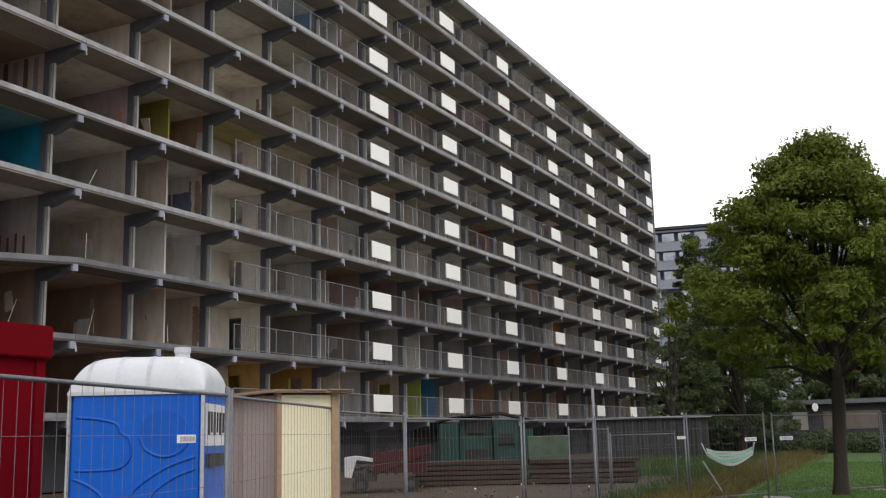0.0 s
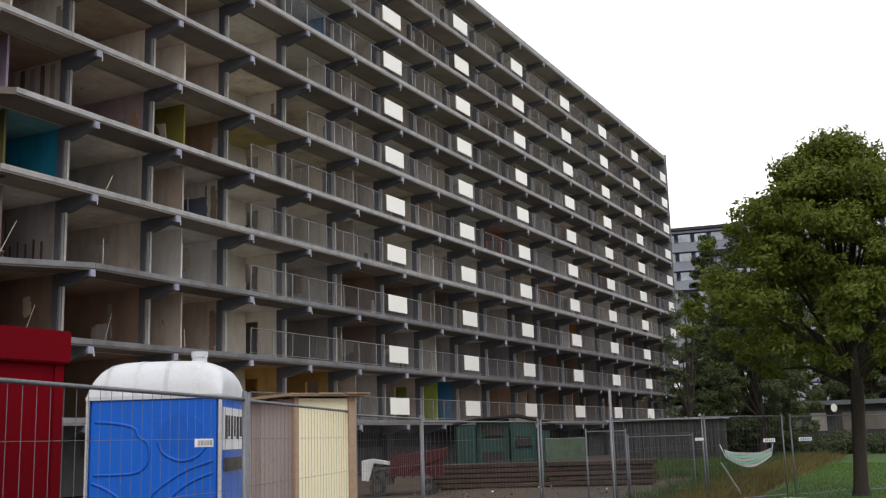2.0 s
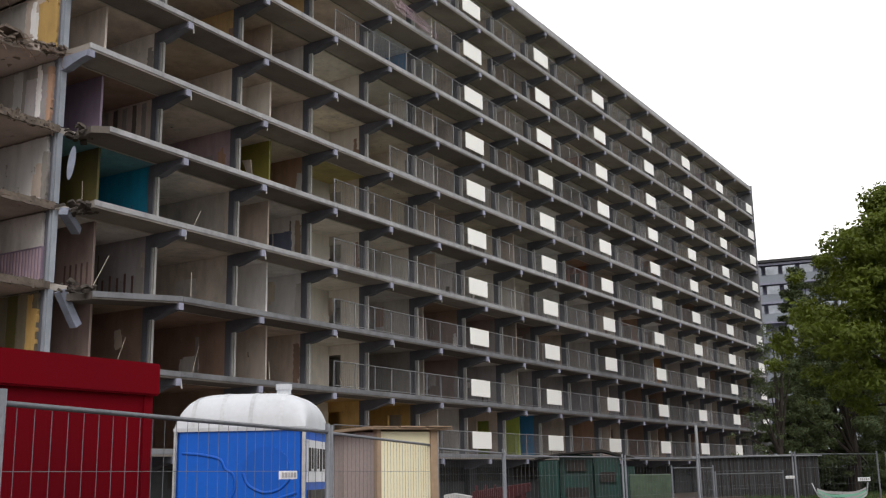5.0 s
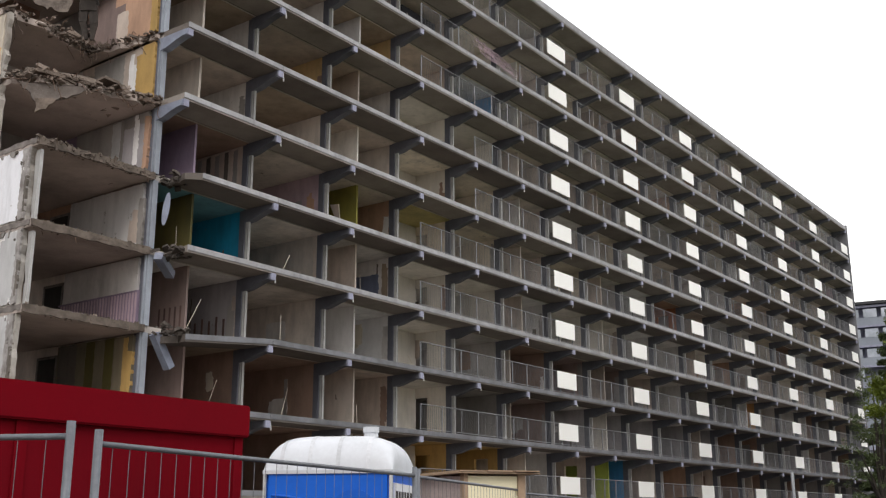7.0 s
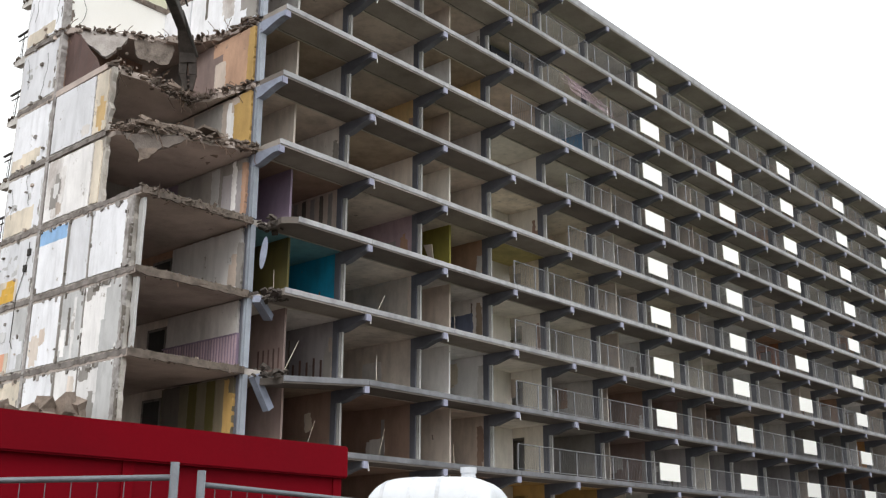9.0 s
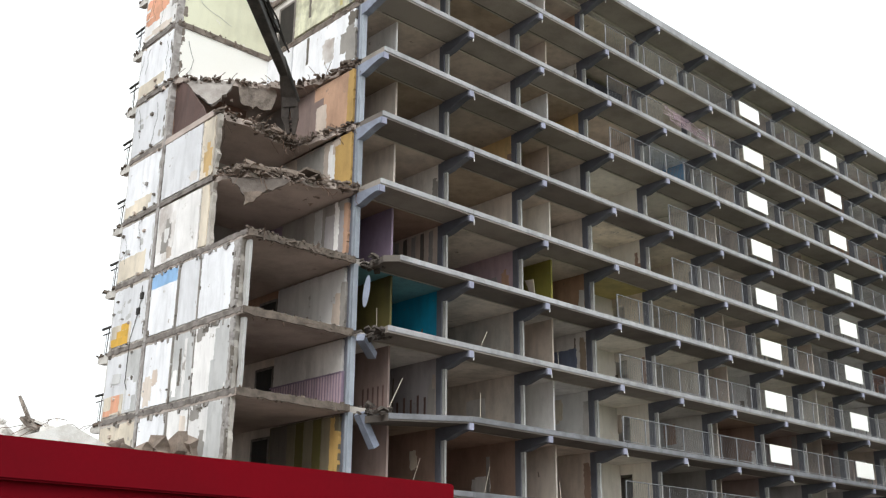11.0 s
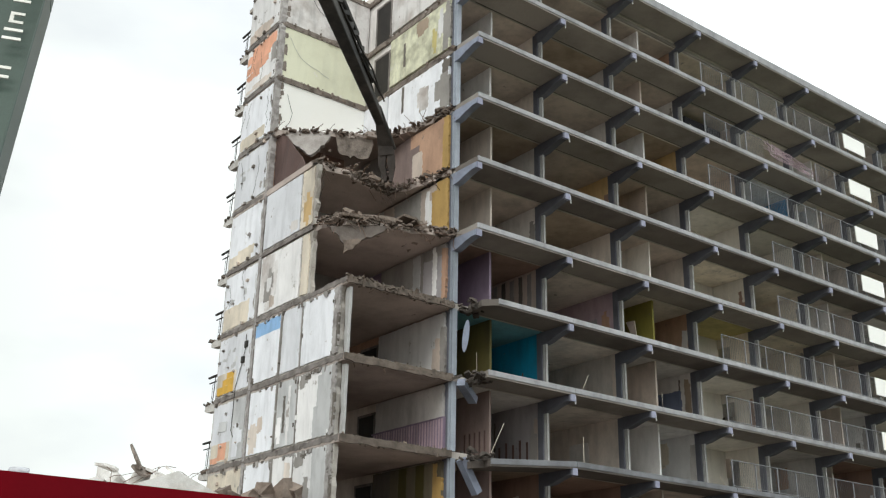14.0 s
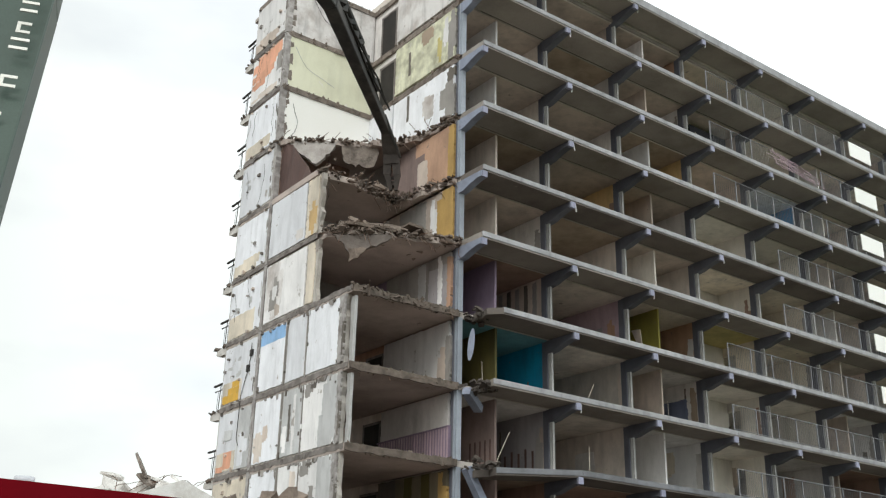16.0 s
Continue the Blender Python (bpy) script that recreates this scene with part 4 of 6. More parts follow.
# bare plaster by the torn edge, flakes along all joints
for k in range(4):
    remnant(1.8, 2.02 + 0.12 * (k % 2), floor_z(k) + 0.05, ceil_z(k) - 0.04, M_PALEJOINT, amp=0.09, notch=0.0)
    remnant(1.78, 1.9, floor_z(k) + 0.3, floor_z(k) + 1.5, "grime", amp=0.09, notch=0.2)
    for y in (6.0, 4.4):
        remnant(y - 0.018, y + 0.018, floor_z(k) + 0.02, ceil_z(k) - 0.02, "shadegrey", amp=0.03)
    for _ in range(16):
        y = r.choice([5.98, 4.4, 8.05, 2.1]) + r.uniform(-0.16, 0.16)
        zz = r.choice([r.uniform(floor_z(k) + 0.1, ceil_z(k) - 0.4), ceil_z(k) - r.uniform(0.12, 0.4), floor_z(k) + r.uniform(0.03, 0.15)])
        w = r.uniform(0.02, 0.075)
        remnant(y, y + w, zz, zz + w * r.uniform(0.8, 3.5), r.choice(["grime", "shadegrey", "ash", "grime", "white"]), amp=0.06)
    for _ in range(14):
        y, w = r.uniform(2.1, 8.0), r.uniform(0.05, 0.22)
        zz = ceil_z(k) - r.uniform(0.08, 0.22)
        remnant(y, y + w, zz, ceil_z(k) - 0.01, r.choice(["grime", "shadegrey", "shadegrey"]), amp=0.06)
for k in range(1, 10):
    for _ in range(8):
        y, w = r.uniform(F0, F1 - 0.2), r.uniform(0.04, 0.16)
        zz = r.choice([ceil_z(k) - r.uniform(0.06, 0.2), floor_z(k) + 0.04, r.uniform(floor_z(k) + 0.2, ceil_z(k) - 0.4)])
        remnant(y, y + w, zz, zz + r.uniform(0.04, 0.16), r.choice(["grime", "shadegrey", "tan"]), amp=0.06)
# black switch boxes with their cable
bm = bmesh.new()
for y, zz in ((8.75, floor_z(3) + 1.75), (8.95, floor_z(3) + 1.15)):
    box(bm, XG - 0.17, XG - 0.10, y, y + 0.22, zz, zz + 0.26)
chain(bm, [Vector((XG - 0.14, 8.9, floor_z(3) + 2.3)), Vector((XG - 0.14, 8.88, floor_z(3) + 1.75)), Vector((XG - 0.14, 9.05, floor_z(3) + 1.2)), Vector((XG - 0.14, 9.5, floor_z(3) + 0.2)), Vector((XG - 0.14, 9.55, floor_z(2) + 1.3)), Vector((XG - 0.14, 9.35, floor_z(2) + 1.0))], 0.015, 5)
part("switch_box", bm, M_DARK, flat, "black switch boxes on a loose cable")
# thin cracks and cables running over the wall
bm = bmesh.new()
for _ in range(14):
    k = r.randrange(1, 9)
    y = r.uniform(F0, F1) if k > 5 or r.random() < 0.4 else r.uniform(2.2, 8)
    p = Vector((XG - 0.125, y, ceil_z(k) - r.uniform(0.1, 0.6)))
    pts = [p]
    for _ in range(5):
        pts.append(pts[-1] + Vector((0, r.uniform(-0.22, 0.22), -r.uniform(0.15, 0.42))))
    chain(bm, pts, 0.006, 4)
tagged(part("loose_cable", bm, M_DARK, flat, "loose hanging cables"), kind="stuff")

# far remains: rear room walls seen above the bite
for k, col in ((7, M_PANEL), (8, M_GREENWALL), (9, M_SMOKEDWHITE), (6, PAINT["brown"]), (5, PAINT["grey"]), (4, PAINT["shadegrey"]), (3, PAINT["tan"]), (2, PAINT["tan"]), (1, PAINT["tan"])):
    bm = bmesh.new()
    box(bm, XG + 0.1, 22.95 if k > 6 else 22.0, YR - 0.06, YR + 0.06, floor_z(k) - 0.003, ceil_z(k) + 0.003)
    part("rear_room_wall", bm, col, flat, "painted inner wall of a torn room")
q = random.Random(91)
bm = bmesh.new()
for k in (7, 8, 9):
    # crumbled plaster beside the torn edge, a cable on each wall
    for _ in range(16):
        w = q.uniform(0.05, 0.2)
        zz = q.uniform(floor_z(k) + 0.05, ceil_z(k) - 0.1)
        prism(bm, ragged([(XG + 0.12, zz), (XG + 0.12 + w, zz), (XG + 0.12 + w * 0.8, zz + w * 1.4), (XG + 0.12, zz + w)], q, 0.02, 0.08), "y", YR - 0.07 - 0.0007 * _, YR - 0.061)
tagged(part("crumbled_plaster", bm, M_TORNDARK, flat, "crumbled plaster by the torn edge"), kind="stuff")
for k, xs in ((8, (18.8, 19.4, 20.3, 21.2)), (7, (18.9, 19.2, 19.1, 18.8)), (9, (19.6, 20.2, 21.0, 22.0))):
    pts = [Vector((x, YR - 0.09, floor_z(k) + h)) for x, h in zip(xs, (2.1, 1.25, 0.95, 0.7) if k != 7 else (2.0, 1.2, 0.7, 0.35))]
    one("wall_cable", M_SILVER if k == 8 else M_DARK, flat, lambda b2: sweep(b2, [a.lerp(b, t) + Vector((0, 0, -0.06 * math.sin(math.pi * t))) for a, b in zip(pts, pts[1:]) for t in (0, 0.33, 0.66)], 0.009, 5), "loose cable over the torn wall")
# paper on the standing party wall of the next flat
XF = XN[0] - 0.09
def papered(y0, y1, k, f0, f1, color, amp=0.08):
    h0, h = floor_z(k), ceil_z(k) - floor_z(k)
    remnant(y0, y1, h0 + h * f0, h0 + h * f1, color, x=XF, amp=amp)


for k, col in ((9, M_SMOKEDWHITE), (8, M_SMOKED), (7, "pearl"), (6, "clay"), (5, "tan"), (4, "shadegrey"), (3, "white"), (2, "grey"), (1, "umber"), (0, "tan")):
    papered(1.8, 6.2, k, 0.04, 0.97, col, 0.05)
papered(1.75, 2.75, 7, 0.05, 0.72, "shadegrey", 0.08)
papered(1.75, 2.25, 7, 0.72, 0.97, "grime", 0.08)
papered(3.2, 4.0, 7, 0.25, 0.7, M_SMOKEDWHITE, 0.08)
papered(1.75, 2.3, 9, 0.1, 0.9, "shadegrey", 0.08)
papered(1.72, 2.25, 8, 0.05, 0.97, "shadegrey", 0.08)
papered(2.25, 2.6, 8, 0.35, 0.9, "white", 0.08)
papered(2.7, 3.0, 8, 0.1, 0.6, "yellow", 0.06)
papered(3.3, 4.2, 8, 0.65, 0.95, "umberdust", 0.09)
papered(5.0, 5.16, 8, 0.25, 0.72, "grime", 0.05)
papered(5.02, 5.18, 7, 0.45, 0.95, "grime", 0.05)
papered(3.7, 6.2, 6, 0.04, 0.97, "dusk", 0.08)
papered(6.3, 8.2, 7, 0.02, 0.98, "pearl", 0.03)
papered(6.3, 8.2, 6, 0.02, 0.98, "shadegrey", 0.03)
papered(3.5, 4.2, 6, 0.05, 0.6, "tan", 0.3)
papered(1.7, 2.75, 5, 0.05, 0.97, "dullochre", 0.08)
papered(1.72, 2.1, 6, 0.05, 0.97, "dullochre", 0.07)
papered(2.75, 3.2, 5, 0.15, 0.9, "white", 0.09)
papered(3.5, 5.4, 5, 0.1, 0.95, "shadegrey", 0.3)
papered(2.0, 3.2, 4, 0.1, 0.8, "slate", 0.25)
papered(1.75, 2.0, 4, 0.1, 0.9, "clay", 0.08)
papered(1.8, 2.7, 1, 0.05, 0.95, "dullochre", 0.2)
papered(4.9, 6.1, 1, 0.05, 0.95, "grime", 0.2)
papered(1.9, 2.5, 3, 0.1, 0.6, "tan", 0.1)
# doorways in that wall: a near-black panel paints the unlit opening behind a frame
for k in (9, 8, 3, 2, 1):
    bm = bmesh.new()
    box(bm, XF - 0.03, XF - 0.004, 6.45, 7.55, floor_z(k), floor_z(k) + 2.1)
    part("doorway", bm, M_DARK, flat, "near-black panel standing for an unlit doorway")
    bm = bmesh.new()
    for y0, y1, za, zb in ((6.35, 6.45, 0, 2.2), (7.55, 7.65, 0, 2.2), (6.45, 7.55, 2.1, 2.2)):
        box(bm, XF - 0.05, XF, y0, y1, floor_z(k) + za, floor_z(k) + zb)
    part("door_frame", bm, M_JOINT, flat)
papered(1.72, 6.3, 2, 0.01, 0.505, "purple", 0.03)
for i, col in enumerate(("umber", "moss", "umber", "moss", "umber", "grime")):
    papered(2.3 + i * 0.55, 2.8 + i * 0.55, 1, 0.02, 0.97, col, 0.04)
papered(1.72, 2.0, 3, 0.05, 0.75, "shadegrey", 0.08)
papered(3.4, 3.9, 4, 0.05, 0.95, "ash", 0.09)
papered(2.3, 2.6, 4, 0.2, 0.97, "white", 0.09)
# slatted wainscot in one room
bm = bmesh.new()
box(bm, -0.02, 0.02, 0, 0.085, 0.05, 1.22)
SLAT = mesh_of("wainscot_slat", bm, PAINT["mauve"])
for i in range(27):
    linked("wainscot_slat", SLAT, flat, pose(XF - 0.13, 1.75 + i * 0.17, floor_z(2)))
bm = bmesh.new()
box(bm, XF - 0.16, XF - 0.1, 1.72, 6.4, floor_z(2) + 1.22, floor_z(2) + 1.28)
part("wainscot_rail", bm, PAINT["purple"], flat, "mauve rail of slatted wall lining")

# grey remains of the front frame on the torn corner
bm = bmesh.new()
for k in (2, 3):
    q = random.Random(k)
    zt = ceil_z(k) - 0.1
    prism(bm, ragged([(1.52, floor_z(k) + (0.9 if k == 1 else 0.05)), (1.5, zt)], q, 0.02, 0.5) + ragged([(1.72, zt), (1.7, floor_z(k) + (0.9 if k == 1 else 0.05))], q, 0.05, 0.25), "x", XG + 0.05, XG + 0.17)
part("front_frame_stump", bm, M_POSTPALE, flat, "grey remains of the front frame")
# torn brackets by the end post
bm = bmesh.new()
box(bm, -0.14, 0.14, -0.16, 0.16, -1.35, 0.0)
HANG = mesh_of("torn_bracket", bm, M_BRACKETLIT)
linked("torn_bracket", HANG, flat, pose(23.25, 1.1, floor_z(2) - 0.3, 0, -33, 0))
linked("torn_bracket", HANG, flat, pose(23.2, 1.1, floor_z(3) - 0.3, 10, -72, 20))
bm = bmesh.new()
for k in (1, 2, 3, 4):
    for _ in range(26):
        s = r.uniform(0.08, 0.30)
        shard(bm, (r.uniform(23.1, 24.1), r.uniform(0.1, 1.5), floor_z(k) - r.uniform(0.06, 0.34)), (s * 2.2, s * 1.3, s * 0.4), r, 0.6)
tagged(part("broken_deck_end", bm, M_SHADEBREAK, flat, "crumbled end of gallery deck"), kind="stuff")
bm = bmesh.new()
for k in range(1, 9):
    for n in (0, 1, 2, 3):
        if r.random() < 0.75:
            a = Vector((XN[n] + r.uniform(0.3, 4.0), r.uniform(0.5, 2.2), floor_z(k)))
            b = a + Vector((r.uniform(-0.6, 0.6), r.uniform(-0.3, 0.4), r.uniform(0.5, 1.4)))
            tube(bm, a, b, 0.011, 5)
tagged(part("loose_wire", bm, PAINT["cream"], flat, "loose wires and strips left in the rooms"), kind="stuff")
# torn sheet hanging in one olive room, leaning strips on decks
bm = bmesh.new()
prism(bm, [(2.2, floor_z(4) + 0.5), (2.75, floor_z(4) + 0.35), (2.6, floor_z(4) + 1.2), (2.85, floor_z(4) + 1.75), (2.35, floor_z(4) + 1.7)], "x", XN[2] + 1.70, XN[2] + 1.76)
part("torn_sheet", bm, PAINT["cream"], flat, "torn cream sheet hanging from a wall")
bm = bmesh.new()
prism(bm, [(0.12 * math.cos(a), 0.55 + 0.62 * math.sin(a)) for a in np.linspace(0, 6.283, 20)[:-1]], "y", -0.05, 0.05)
linked("round_sheet", mesh_of("round_sheet", bm, M_BRACKETLIT), flat, pose(23.4, 1.2, floor_z(3) + 0.95, 4, 6, -35))

# rear gallery ends, cut railing posts and crumbs of concrete on them
for k in range(1, 10):
    q = random.Random(40 + k)
    bm = bmesh.new()
    prism(bm, [(YB, 0), (YB + 0.95, -0.12), (YB + 1.0, -0.30), (YB + 0.8, -0.38), (YB, -0.42)], "x", XG - 0.05, XG + 0.2)
    linked("rear_bracket", mesh_of("rear_bracket", bm, M_PALEEDGE), flat, pose(0, 0, TOP + STOREY * k))
    bm = bmesh.new()
    for _ in range(9):
        w = q.uniform(0.08, 0.26)
        shard(bm, (XG + q.uniform(-0.1, 0.15), YB + q.uniform(0.05, 1.05), floor_z(k) - 0.06 + q.uniform(-0.06, 0.05)), (w * 1.8, w * 1.2, w * 0.45), q, 0.6)
    tagged(part("rear_crumbs", bm, M_DUST, flat, "dark crumbs on the torn rear gallery"), kind="stuff")
    y = YB + q.uniform(0.35, 0.5)
    bm = bmesh.new()
    tube(bm, (XG, y, floor_z(k) - 0.08), (XG + q.uniform(-0.03, 0.03), y - 0.04, floor_z(k) + 1.12), 0.02, 6)
    tube(bm, (XG, y + 0.16, floor_z(k) - 0.08), (XG, y + 0.10, floor_z(k) + 0.9), 0.011, 5)
    box(bm, XG - 0.04, XG + 0.04, y - 0.5, y + 0.55, floor_z(k) + 1.1, floor_z(k) + 1.17)
    box(bm, XG - 0.02, XG + 0.02, y - 0.42, y + 0.45, floor_z(k) + 0.86, floor_z(k) + 0.895)
    part("rear_rail_stub", bm, M_DARK, flat, "cut end of the rear gallery rail")
for k in range(1, 11):
    bm = bmesh.new()
    box(bm, XG + 0.21, XN[-1], YB + 0.004, YB + 1.0, SOFFIT + STOREY * k + 0.05, TOP + STOREY * k)
    part("rear_gallery_slab", bm, M_SLAB, flat)

# stains, torn paper and grime on the cross walls and partitions of the near bays
def soiled(n, k, y0, y1, f0, f1, color, amp):
    h0, h = floor_z(k), ceil_z(k) - floor_z(k)
    remnant(y0, y1, h0 + h * f0, h0 + h * f1, color, x=XN[n] - 0.09, amp=amp)


layers[0] = 0
r = random.Random(77)
for n in range(1, 9):
    for k in range(1, 10):
        layers[0] = 3 * (n + k) % 7
        if r.random() < 0.5:
            soiled(n, k, 1.92, 1.92 + r.uniform(0.12, 0.4), 0.02, r.uniform(0.3, 0.97), r.choice(["tan", "shadegrey", "brown", "shadegrey", "grey"]), 0.16)
        if r.random() < 0.45:
            y = r.uniform(2.6, 4.2)
            f = r.uniform(0.05, 0.5)
            soiled(n, k, y, y + r.uniform(0.3, 1.3), f, f + r.uniform(0.15, 0.45), r.choice(["grey", "tan", "white", "beige", "cream", "clay"]), 0.2)
        if r.random() < 0.35:
            y = r.uniform(2.3, 4.6)
            soiled(n, k, y, y + r.uniform(0.06, 0.25), 0.03, r.uniform(0.3, 0.95), r.choice(["shadegrey", "cream", "grime"]), 0.05)
# dark upright battens in one stripped room
for i in range(5):
    soiled(1, 4, 2.2 + i * 0.55, 2.45 + i * 0.55, 0.02, 0.96, "grime" if i % 2 else "shadegrey", 0.05)
soiled(3, 3, 2.5, 4.4, 0.08, 0.72, "navy", 0.12)
soiled(3, 3, 1.95, 2.3, 0.05, 0.9, "umberdust", 0.1)
for i in range(5):
    soiled(1, 2, 2.5 + i * 0.42, 2.62 + i * 0.42, 0.02, 0.42 + 0.05 * (i % 2), "maroon", 0.015)
    remnant(1.75 + i * 0.3, 1.84 + i * 0.3, floor_z(2) + 0.05, floor_z(2) + 1.05, "maroon", x=XN[0] + 1.79, amp=0.015)
soiled(1, 2, 1.95, 2.4, 0.03, 0.6, "shadegrey", 0.16)
soiled(2, 4, 2.6, 4.6, 0.05, 0.6, "slate", 0.2)
soiled(2, 4, 2.15, 2.6, 0.05, 0.7, "clay", 0.12)

# ------------------------------------------------------------ demolition machine
machine = tagged(empty("demolition_excavator", pose(0, 0, 0)), "dark green high-reach demolition excavator arm biting the torn bay", "excavator")


def beam(bm, a, b, w0, h0, w1, h1, side=Vector((1, -0.6, 0))):
    a, b = Vector(a), Vector(b)
    d = (b - a).normalized()
    s = (side - d * side.dot(d)).normalized()
    u = d.cross(s)
    lo = [bm.verts.new(a + s * sx * w0 / 2 + u * sy * h0 / 2) for sx, sy in ((-1, -1), (1, -1), (1, 1), (-1, 1))]
    hi = [bm.verts.new(b + s * sx * w1 / 2 + u * sy * h1 / 2) for sx, sy in ((-1, -1), (1, -1), (1, 1), (-1, 1))]
    bm.faces.new(lo[::-1])
    bm.faces.new(hi)
    for i in range(4):
        bm.faces.new((lo[i], lo[(i + 1) % 4], hi[(i + 1) % 4], hi[i]))


KN, B0, B1 = Vector((5.18, -6.04, 25.3)), Vector((3.22, -10.02, 8.69)), Vector((3.97, -8.38, 14.18))
ACROSS = Vector((0.93, -0.37, 0))
FOOT = B0 + (B0 - B1) * 1.585
bm = bmesh.new()
beam(bm, FOOT, B1, 1.4, 0.9, 1.3, 0.85, ACROSS)
beam(bm, B1, KN, 1.3, 0.85, 0.9, 0.7, ACROSS)
bmesh.ops.bevel(bm, geom=bm.edges[:], offset=0.03, segments=1, affect="EDGES")
boom = part("boom", bm, M_BOOM, machine)
TIP, ST = Vector((20.9, 3.4, 21.3)), Vector((15.29, -1.02, 23.03))
bm = bmesh.new()
beam(bm, KN, ST, 0.60, 0.66, 0.50, 0.56, Vector((0.6, -0.8, 0.1)))
beam(bm, ST, TIP, 0.50, 0.56, 0.34, 0.38, Vector((0.6, -0.8, 0.1)))
bmesh.ops.bevel(bm, geom=bm.edges[:], offset=0.03, segments=1, affect="EDGES")
stick = part("stick", bm, M_STEEL, machine)
bm = bmesh.new()
d = (TIP - ST).normalized()
up = Vector((0.25, -0.1, 0.62))
tube(bm, ST - d * 1.0 + up, ST + d * 2.6 + up, 0.13, 10)
tube(bm, ST + d * 2.6 + up, ST + d * 5.0 + up * 0.75, 0.075, 8)
for t in (0.4, 1.4, 2.4):
    box(bm, -0.16, 0.16, -0.16, 0.16, -0.1, 0.1, Matrix.Translation(ST + d * t + up * 0.75))
part("hydraulic_cylinder", bm, M_STEEL, machine)
q = random.Random(8)
for i in range(4):
    pts = [ST - d * 2 + up * (0.55 + 0.12 * i)]
    for j in range(9):
        pts.append(pts[-1] + d * 0.85 + Vector((q.uniform(-0.08, 0.08), q.uniform(-0.08, 0.08), q.uniform(-0.13, 0.06))))
    one("hose", M_DARK, machine, lambda b2: sweep(b2, pts, 0.035, 6))
for t in (0.6, 1.9, 3.2, 4.5):
    one("hose_clamp", M_STEEL, machine, lambda b2: box(b2, -0.14, 0.2, -0.12, 0.12, -0.14, 0.2, Matrix.Translation(ST + d * t + up * 0.62)))
SIDE = Vector((0.78, -0.62, 0))
one("crusher_head", M_JAW, machine, lambda b2: (beam(b2, TIP - d * 0.5, TIP + Vector((0.15, 0.1, -0.55)), 0.40, 0.42, 0.62, 0.5, SIDE),
    beam(b2, TIP + Vector((0.15, 0.1, -0.5)), TIP + Vector((0.25, 0.15, -1.0)), 0.62, 0.5, 0.54, 0.46, SIDE)), "dusty rotating head of the crusher")
for sgn in (-1, 1):
    def claw(b2):
        base = TIP + Vector((0.22, 0.15, -0.9)) + SIDE * 0.15 * sgn
        knee = base + Vector((0.10, 0.05, -0.55)) + SIDE * 0.05 * sgn
        beam(b2, base + Vector((0, 0, 0.2)), knee, 0.34, 0.42, 0.28, 0.36, SIDE)
        beam(b2, knee + Vector((0, 0, 0.05)), knee + Vector((0.12, 0.05, -0.6)) - SIDE * 0.10 * sgn, 0.26, 0.36, 0.12, 0.2, SIDE)
        for j in range(3):
            tip = knee + Vector((0.03 * j, 0, -0.12 - 0.17 * j)) - SIDE * (0.12 + 0.04 * j) * sgn
            chunk(b2, tip, (0.14, 0.2, 0.12), random.Random(j))
    one("crusher_jaw", M_JAW, machine, claw, "dusty steel crusher jaw")
one("jaw_cylinder", M_STEEL, machine, lambda b2: tube(b2, TIP + up * 0.4 - d * 1.2, TIP + Vector((0.42, -0.15, -0.75)), 0.085, 9))
bm = bmesh.new()
tube(bm, B0 - ACROSS * 0.75 - Vector((0, 0.3, 0)), KN - ACROSS * 0.6, 0.12, 10)
part("boom_cylinder", bm, M_STEEL, machine)
# lettering on the boom as plain white bars
axis = (KN - B0).normalized()
face = ACROSS.cross(axis).normalized()
if face.y > 0:
    face = -face
for i, (t, w) in enumerate(((0.4, 0.1), (1.2, 0.30), (2.2, 0.34), (2.65, 0.26), (3.25, 0.32), (3.8, 0.28), (4.35, 0.32), (4.9, 0.28), (5.45, 0.32))):
    m = Matrix((ACROSS, axis, face)).transposed().to_4x4()
    m.translation = B0 + axis * (1.6 + t) + face * 0.47 + ACROSS * 0.30
    bm = bmesh.new()
    h = 0.05 if i == 0 else 0.15
    box(bm, -w / 2, w / 2, -h, -h + 0.07, -0.01, 0.012)
    if i:
        box(bm, -w / 2, w / 2, h - 0.07, h, -0.01, 0.012)
        if i % 2:
            box(bm, -w / 2, -w / 2 + 0.07, -h + 0.071, h - 0.071, -0.01, 0.012)
    part("lettering_bar", bm, M_LETTER, boom, "white painted lettering bar").matrix_basis = m


